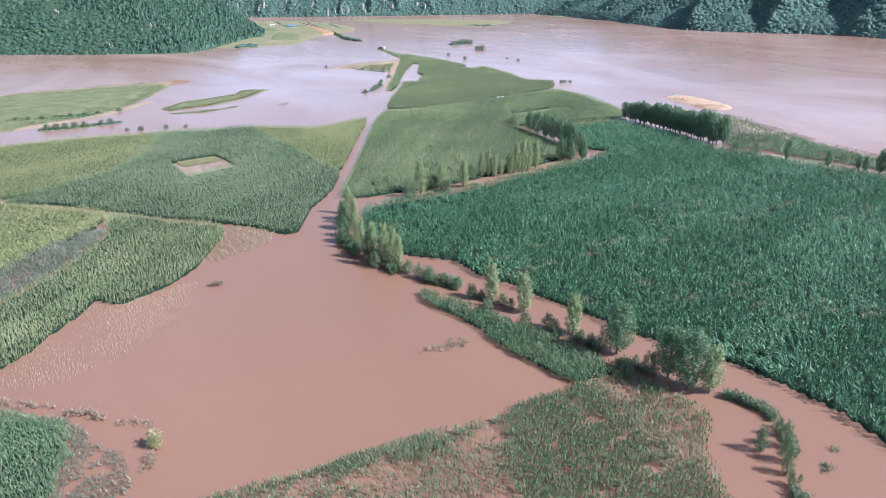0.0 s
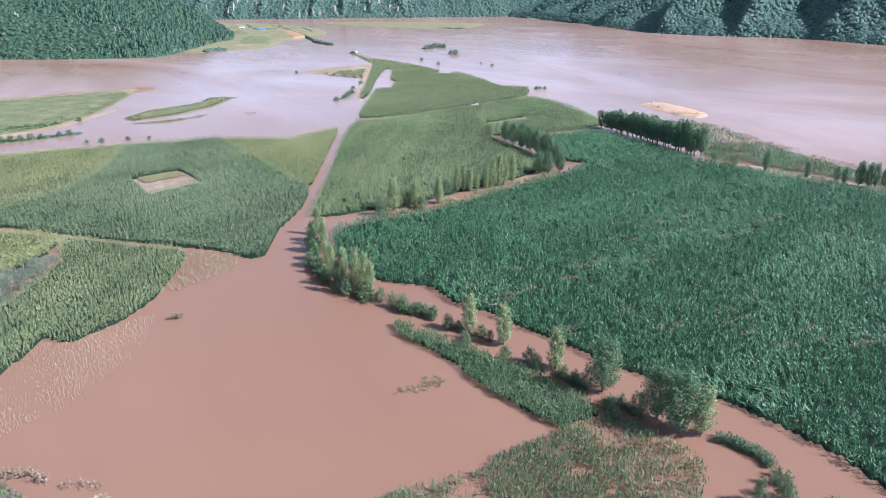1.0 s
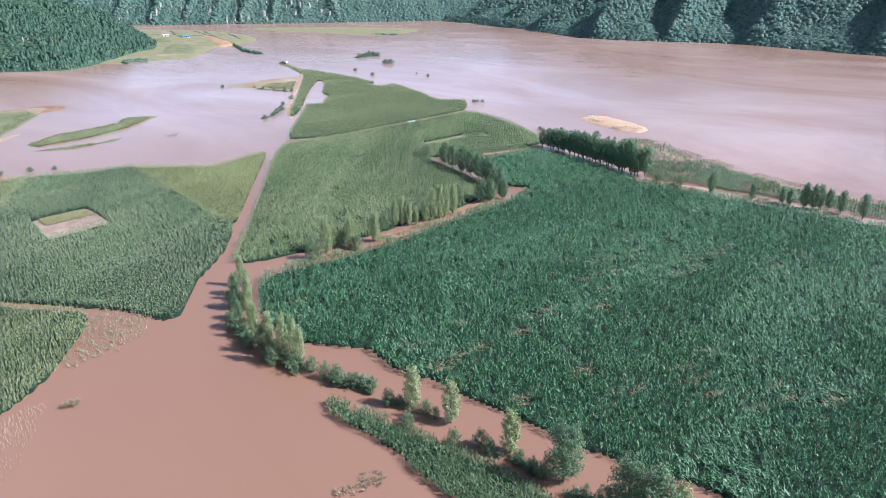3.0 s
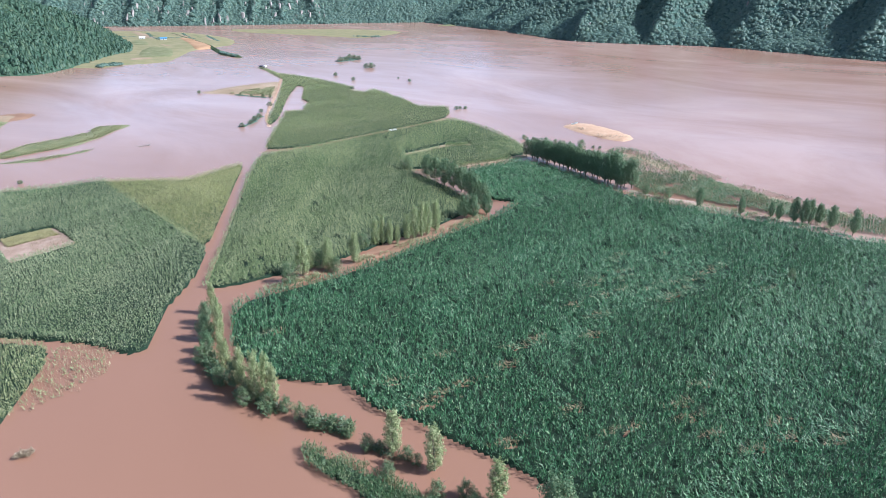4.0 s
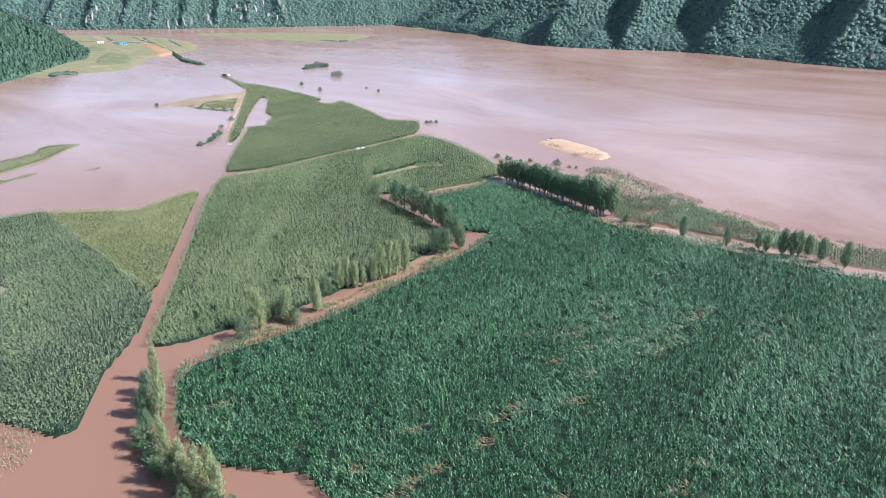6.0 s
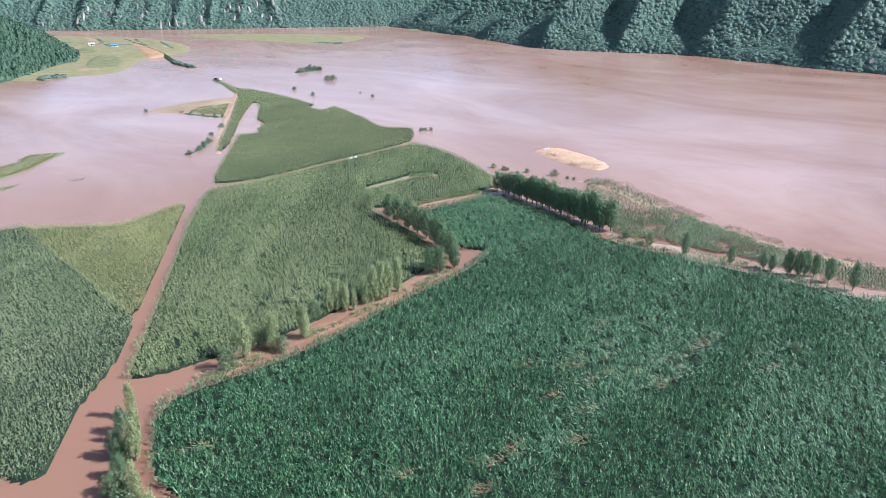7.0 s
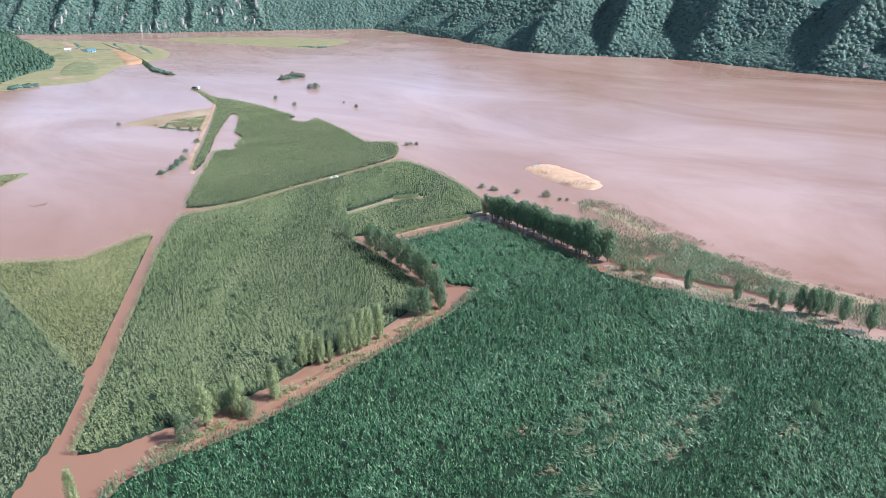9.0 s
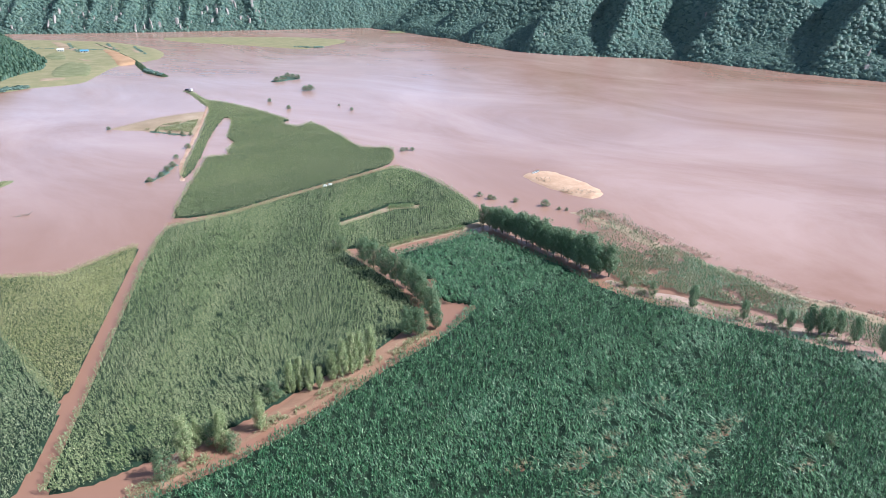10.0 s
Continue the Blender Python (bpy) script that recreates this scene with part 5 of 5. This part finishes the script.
for rows, group in ((CROSSING, "trees at the road corner"), (DITCH_ROW, "trees along the ditch"), (DITCH_BUSHES, "bushes along the ditch"), (FIELD_ROW, "trees between the fields"),
                    (FIELD_CLUMP, "clump between the fields"), (RIVER_ROW, "trees along the river")):
    for x, y, tall, kind in rows:
        plant(x, y, tall * (1.22 if rows is FIELD_ROW else 0.8 if rows is DITCH_BUSHES else 1.0), kind, group, "", {"p": 0.84 if rows is CROSSING else 1.25 if rows is DITCH_ROW else 0.95, "q": 0.95, "r": 1.15, "t": 0.9, "s": 0.72 if rows is DITCH_BUSHES else 1.2}[kind])
plant(108.2, 167.5, 3.2, "s", "bushes in the corn", "lone dark bush standing among the corn")
for k in range(36):
    f = k / 35
    plant(79.6 + 20.5 * f + r_tree.uniform(-0.8, 0.8) + (k % 2) * 2.0, 293.3 - 48 * f + r_tree.uniform(-0.6, 0.6), 7.6 + 3.4 * f + r_tree.uniform(-1.8, 1.2), "t",
          "dense row along the river", "green tree in a dense row above the flooded river bank", r_tree.uniform(1.0, 1.35))
# drowned bushes and scrub out in the flood
SCRUB = [(11.4, 640.7, 5), (16, 645, 5), (20, 662, 5), (24, 655, 5), (27.8, 652, 4.5), (31, 591, 5), (35, 592, 5.5), (6.4, 551, 3), (18.3, 524, 3), (56.2, 510, 2.5), (50, 527, 1.5),
         (69.7, 401.5, 2.5), (72, 402.5, 2.0), (74.6, 401.5, 2.2), (86.6, 325, 2.4), (89.8, 321, 2.2), (91, 320, 1.8), (98, 315.5, 2.2), (107.3, 308.7, 3.2), (110.7, 303.3, 1.5), (113, 302, 1.4)]
SCRUB_LEFT = [(-40.3, 373.4, 2.6), (-37, 381, 2.6), (-36, 390, 2.8), (-34.4, 396, 3), (-34.7, 411, 2.4), (-31.5, 430, 3), (-33.5, 459, 2.2), (-38, 462, 2.2), (-45, 466, 2.0), (-52, 471, 2.0), (-78.5, 483, 2.4),
              (-122.6, 281, 2.4), (-128, 280, 1.8), (-113.7, 284.5, 2.2), (-106, 286, 1.8), (-163, 284, 3.2), (-160, 285.5, 3.2), (-157, 287, 3.0), (-154, 289, 3), (-151, 291, 2.6), (-145, 294, 2.6), (-142, 296, 3)]
SCRUB_ISLE = [(-187, 303, 2.4), (-182, 304, 2.6), (-177, 306, 2.6), (-172, 308, 2.4), (-167, 311, 2.6), (-162, 314, 2.6), (-158, 318, 2.2), (-151, 325, 2.6)]
for rows, group in ((SCRUB, "scrub in the river"), (SCRUB_LEFT, "scrub in the side channel"), (SCRUB_ISLE, "scrub on the island")):
    for x, y, tall in rows:
        plant(x, y, tall * 0.75, "s", group, "low dark bush drowned in flood water", 2.1)


# ---- sheds and vehicles ----
def box(bm, x0, x1, y0, y1, z0, z1, bevel=0.04):
    made = bmesh.ops.create_cube(bm, size=1)["verts"]
    for v in made:
        v.co = Vector((x0 + (v.co.x + 0.5) * (x1 - x0), y0 + (v.co.y + 0.5) * (y1 - y0), z0 + (v.co.z + 0.5) * (z1 - z0)))
    edges = list({e for v in made for e in v.link_edges})
    bmesh.ops.bevel(bm, geom=edges, offset=bevel, segments=1, affect="EDGES")


def boxes(name, rows, material, parent, label=""):
    bm = bmesh.new()
    for row in rows:
        box(bm, *row)
    return part(name, from_bm(name, bm, material), parent, label)


def vehicle(paint, label):
    """A small van: cab and load body on four wheels."""
    root = tagged(new("van"), label, "vehicle")
    boxes("load_body", [(-2.4, 0.8, -0.95, 0.95, 0.55, 2.3, 0.08)], paint, root)
    boxes("cab", [(0.8, 2.4, -0.92, 0.92, 0.5, 1.3, 0.12), (0.8, 1.7, -0.86, 0.86, 1.3, 1.95, 0.15)], paint, root)
    boxes("windscreen", [(1.66, 1.76, -0.75, 0.75, 1.32, 1.86, 0.02)], GLASS_DARK, root, "dark windscreen")
    for x in (-1.6, 1.6):
        for y in (-0.85, 0.85):
            bm = bmesh.new()
            bmesh.ops.create_cone(bm, cap_ends=True, segments=14, radius1=0.36, radius2=0.36, depth=0.24, matrix=Matrix.Translation((x, y, 0.36)) @ Matrix.Rotation(radians(90), 4, "X"))
            wheel = part("wheel", from_bm("wheel", bm, RUBBER), root)
            bm = bmesh.new()
            bmesh.ops.create_cone(bm, cap_ends=True, segments=12, radius1=0.2, radius2=0.17, depth=0.26, matrix=Matrix.Translation((x, y, 0.36)) @ Matrix.Rotation(radians(90), 4, "X"))
            part("rim", from_bm("rim", bm, WHITE_PAINT), wheel, "pale steel wheel rim")
    return root


van = vehicle(WHITE_PAINT, "white van parked on the end of the dyke")
van.matrix_basis = pose(-48.3, 601.5, 0.92, 0, 0, 120) @ Matrix.Diagonal((0.85, 0.85, 0.75, 1))


def sack(x, y, z, seed):
    bm = bmesh.new()
    bmesh.ops.create_icosphere(bm, subdivisions=2, radius=0.8)
    r = random.Random(seed)
    for v in bm.verts:
        v.co = Vector((v.co.x * 1.1, v.co.y * 0.8, max(v.co.z * 0.8, -0.35) + 0.35)) * r.uniform(0.92, 1.08)
    ob = new("bulk_sack", from_bm("bulk_sack", bm, WHITE_PAINT, True))
    ob.matrix_basis = pose(x, y, z)
    return tagged(ob, "white woven bulk sack standing beside the track", "sack", "sacks by the track")


sack(29.4, 350.2, 0.2, 1), sack(31.6, 351.4, 0.2, 2)


def rowing_boat(x, y, z, turn):
    """A small open boat: hull with a dark well and two thwarts."""
    root = tagged(new("boat"), "small white boat stranded on the sand bar", "boat")
    bm = bmesh.new()
    rings = []
    for k in range(9):
        f = k / 8
        w = 0.7 * math.sin(math.pi * (0.12 + 0.80 * f)) ** 0.6
        rings.append([bm.verts.new(((f - 0.5) * 3.6, w * a, h + 0.15 * abs(f - 0.5))) for a, h in ((-1, 0.55), (-0.75, 0.12), (0, 0), (0.75, 0.12), (1, 0.55))])
    for ra, rb in zip(rings, rings[1:]):
        for q in range(4):
            bm.faces.new((ra[q], rb[q], rb[q + 1], ra[q + 1]))
    bm.faces.new(rings[0]), bm.faces.new(rings[-1][::-1])
    bmesh.ops.solidify(bm, geom=bm.faces[:], thickness=0.04)
    part("hull", from_bm("hull", bm, WHITE_PAINT, True), root)
    for bx in (-0.7, 0.6):
        boxes("thwart", [(bx - 0.12, bx + 0.12, -0.6, 0.6, 0.38, 0.42, 0.01)], DARK_PAINT, root)
    root.matrix_basis = pose(x, y, z, 0, 8, turn)


rowing_boat(118.5, 349.6, 0.55, 200)
dark = vehicle(DARK_PAINT, "dark van at the water's edge on the dyke")
dark.matrix_basis = pose(-51.5, 607, 0.64, 0, 0, 150) @ Matrix.Diagonal((0.7, 0.7, 0.6, 1))
ground_piece("dyke", strip([(-31, 545), (-36, 562), (-43, 585), (-49, 603), (-53, 610)], 2.4), 1.1, GRASS, "narrow grassy dyke end in the flood", "dyke", step=1.5, bank=1.5, seed=61, wobble=0.8)
ground_piece("dyke", strip([(-27.5, 372), (-31, 400), (-31, 440), (-31, 490), (-32, 540)], 0.9), 0.35, MUD, "pale track along the edge of the dyke", "track", step=1.2, bank=0.8, seed=62, wobble=0.6)


def shed(x, y, turn, long, deep, tall, wall, roof, label):
    root = tagged(new("shed"), label, "shed")
    boxes("wall", [(-long / 2, long / 2, -deep / 2, deep / 2, 0, tall, 0.03)], wall, root)
    bm = bmesh.new()
    e = 0.4
    pts = [(-long / 2 - e, -deep / 2 - e, tall), (long / 2 + e, -deep / 2 - e, tall), (long / 2 + e, deep / 2 + e, tall), (-long / 2 - e, deep / 2 + e, tall), (-long / 2 - e, 0, tall + 1.2), (long / 2 + e, 0, tall + 1.2)]
    v = [bm.verts.new(p) for p in pts]
    for f in ((0, 1, 5, 4), (2, 3, 4, 5), (0, 4, 3), (1, 2, 5), (3, 2, 1, 0)):
        bm.faces.new([v[k] for k in f])
    part("roof", from_bm("roof", bm, roof), root)
    for k in range(3):
        cx = -long / 2 + long * (k + 0.5) / 3
        low, high = (0.35 * tall, 0.85 * tall) if k != 1 else (0.0, 0.9 * tall)
        opening = boxes("window" if k != 1 else "door", [(cx - 0.5, cx + 0.5, -deep / 2 - 0.05, -deep / 2 + 0.02, low, high, 0.01)], GLASS_DARK, root)
        boxes("frame", [(cx - 0.58, cx - 0.5, -deep / 2 - 0.07, -deep / 2 + 0.02, low, high, 0.01), (cx + 0.5, cx + 0.58, -deep / 2 - 0.07, -deep / 2 + 0.02, low, high, 0.01),
                        (cx - 0.58, cx + 0.58, -deep / 2 - 0.07, -deep / 2 + 0.02, high, high + 0.07, 0.01)], PLASTER, opening, "pale wooden frame")
    root.matrix_basis = pose(x, y, 1.5, 0, 0, turn)
    return root


shed(-210, 896, 15, 6, 3.4, 1.7, PLASTER, PLASTER, "small white plastered shed among the plots")
shed(-183, 880, 10, 7, 3.4, 1.5, PLASTER, BLUE_ROOF, "low shed with a blue sheet roof")


def dead_branches(x, y, seed, label):
    r = random.Random(seed)
    bm = bmesh.new()
    for k in range(12):
        a = Vector((r.uniform(-0.5, 0.5), r.uniform(-0.3, 0.3), -0.2))
        b = a + Vector((r.uniform(-2.2, 2.2), r.uniform(-1.0, 1.0), r.uniform(0.5, 1.6)))
        tube(bm, [a, a.lerp(b, 0.5) + Vector((0.1, 0, 0.1)), b], 0.06, 0.02, 4)
    ob = new("dead_branches", from_bm("dead_branches", bm, BARK))
    ob.matrix_basis = pose(x, y, 0)
    return tagged(ob, label, "driftwood")


dead_branches(-78, 338, 4, "tangle of dead grey branches sticking out of water")
dead_branches(-76, 339.5, 5, "tangle of dead grey branches sticking out of water")
tufts("flood_debris", [(47.6, 71.4), (49.8, 71.6), (50, 73), (48, 73)], 14, SCRUB_BLADE, "dark broken stalks drifting in brown water", 0.12, 0.0, 81, 0.06, category="debris")
tufts("flood_debris", [(51, 75.2), (52.2, 75.4), (52, 76.4), (51, 76.2)], 6, SCRUB_BLADE, "dark broken stalks drifting in brown water", 0.12, 0.0, 82, 0.06, category="debris")
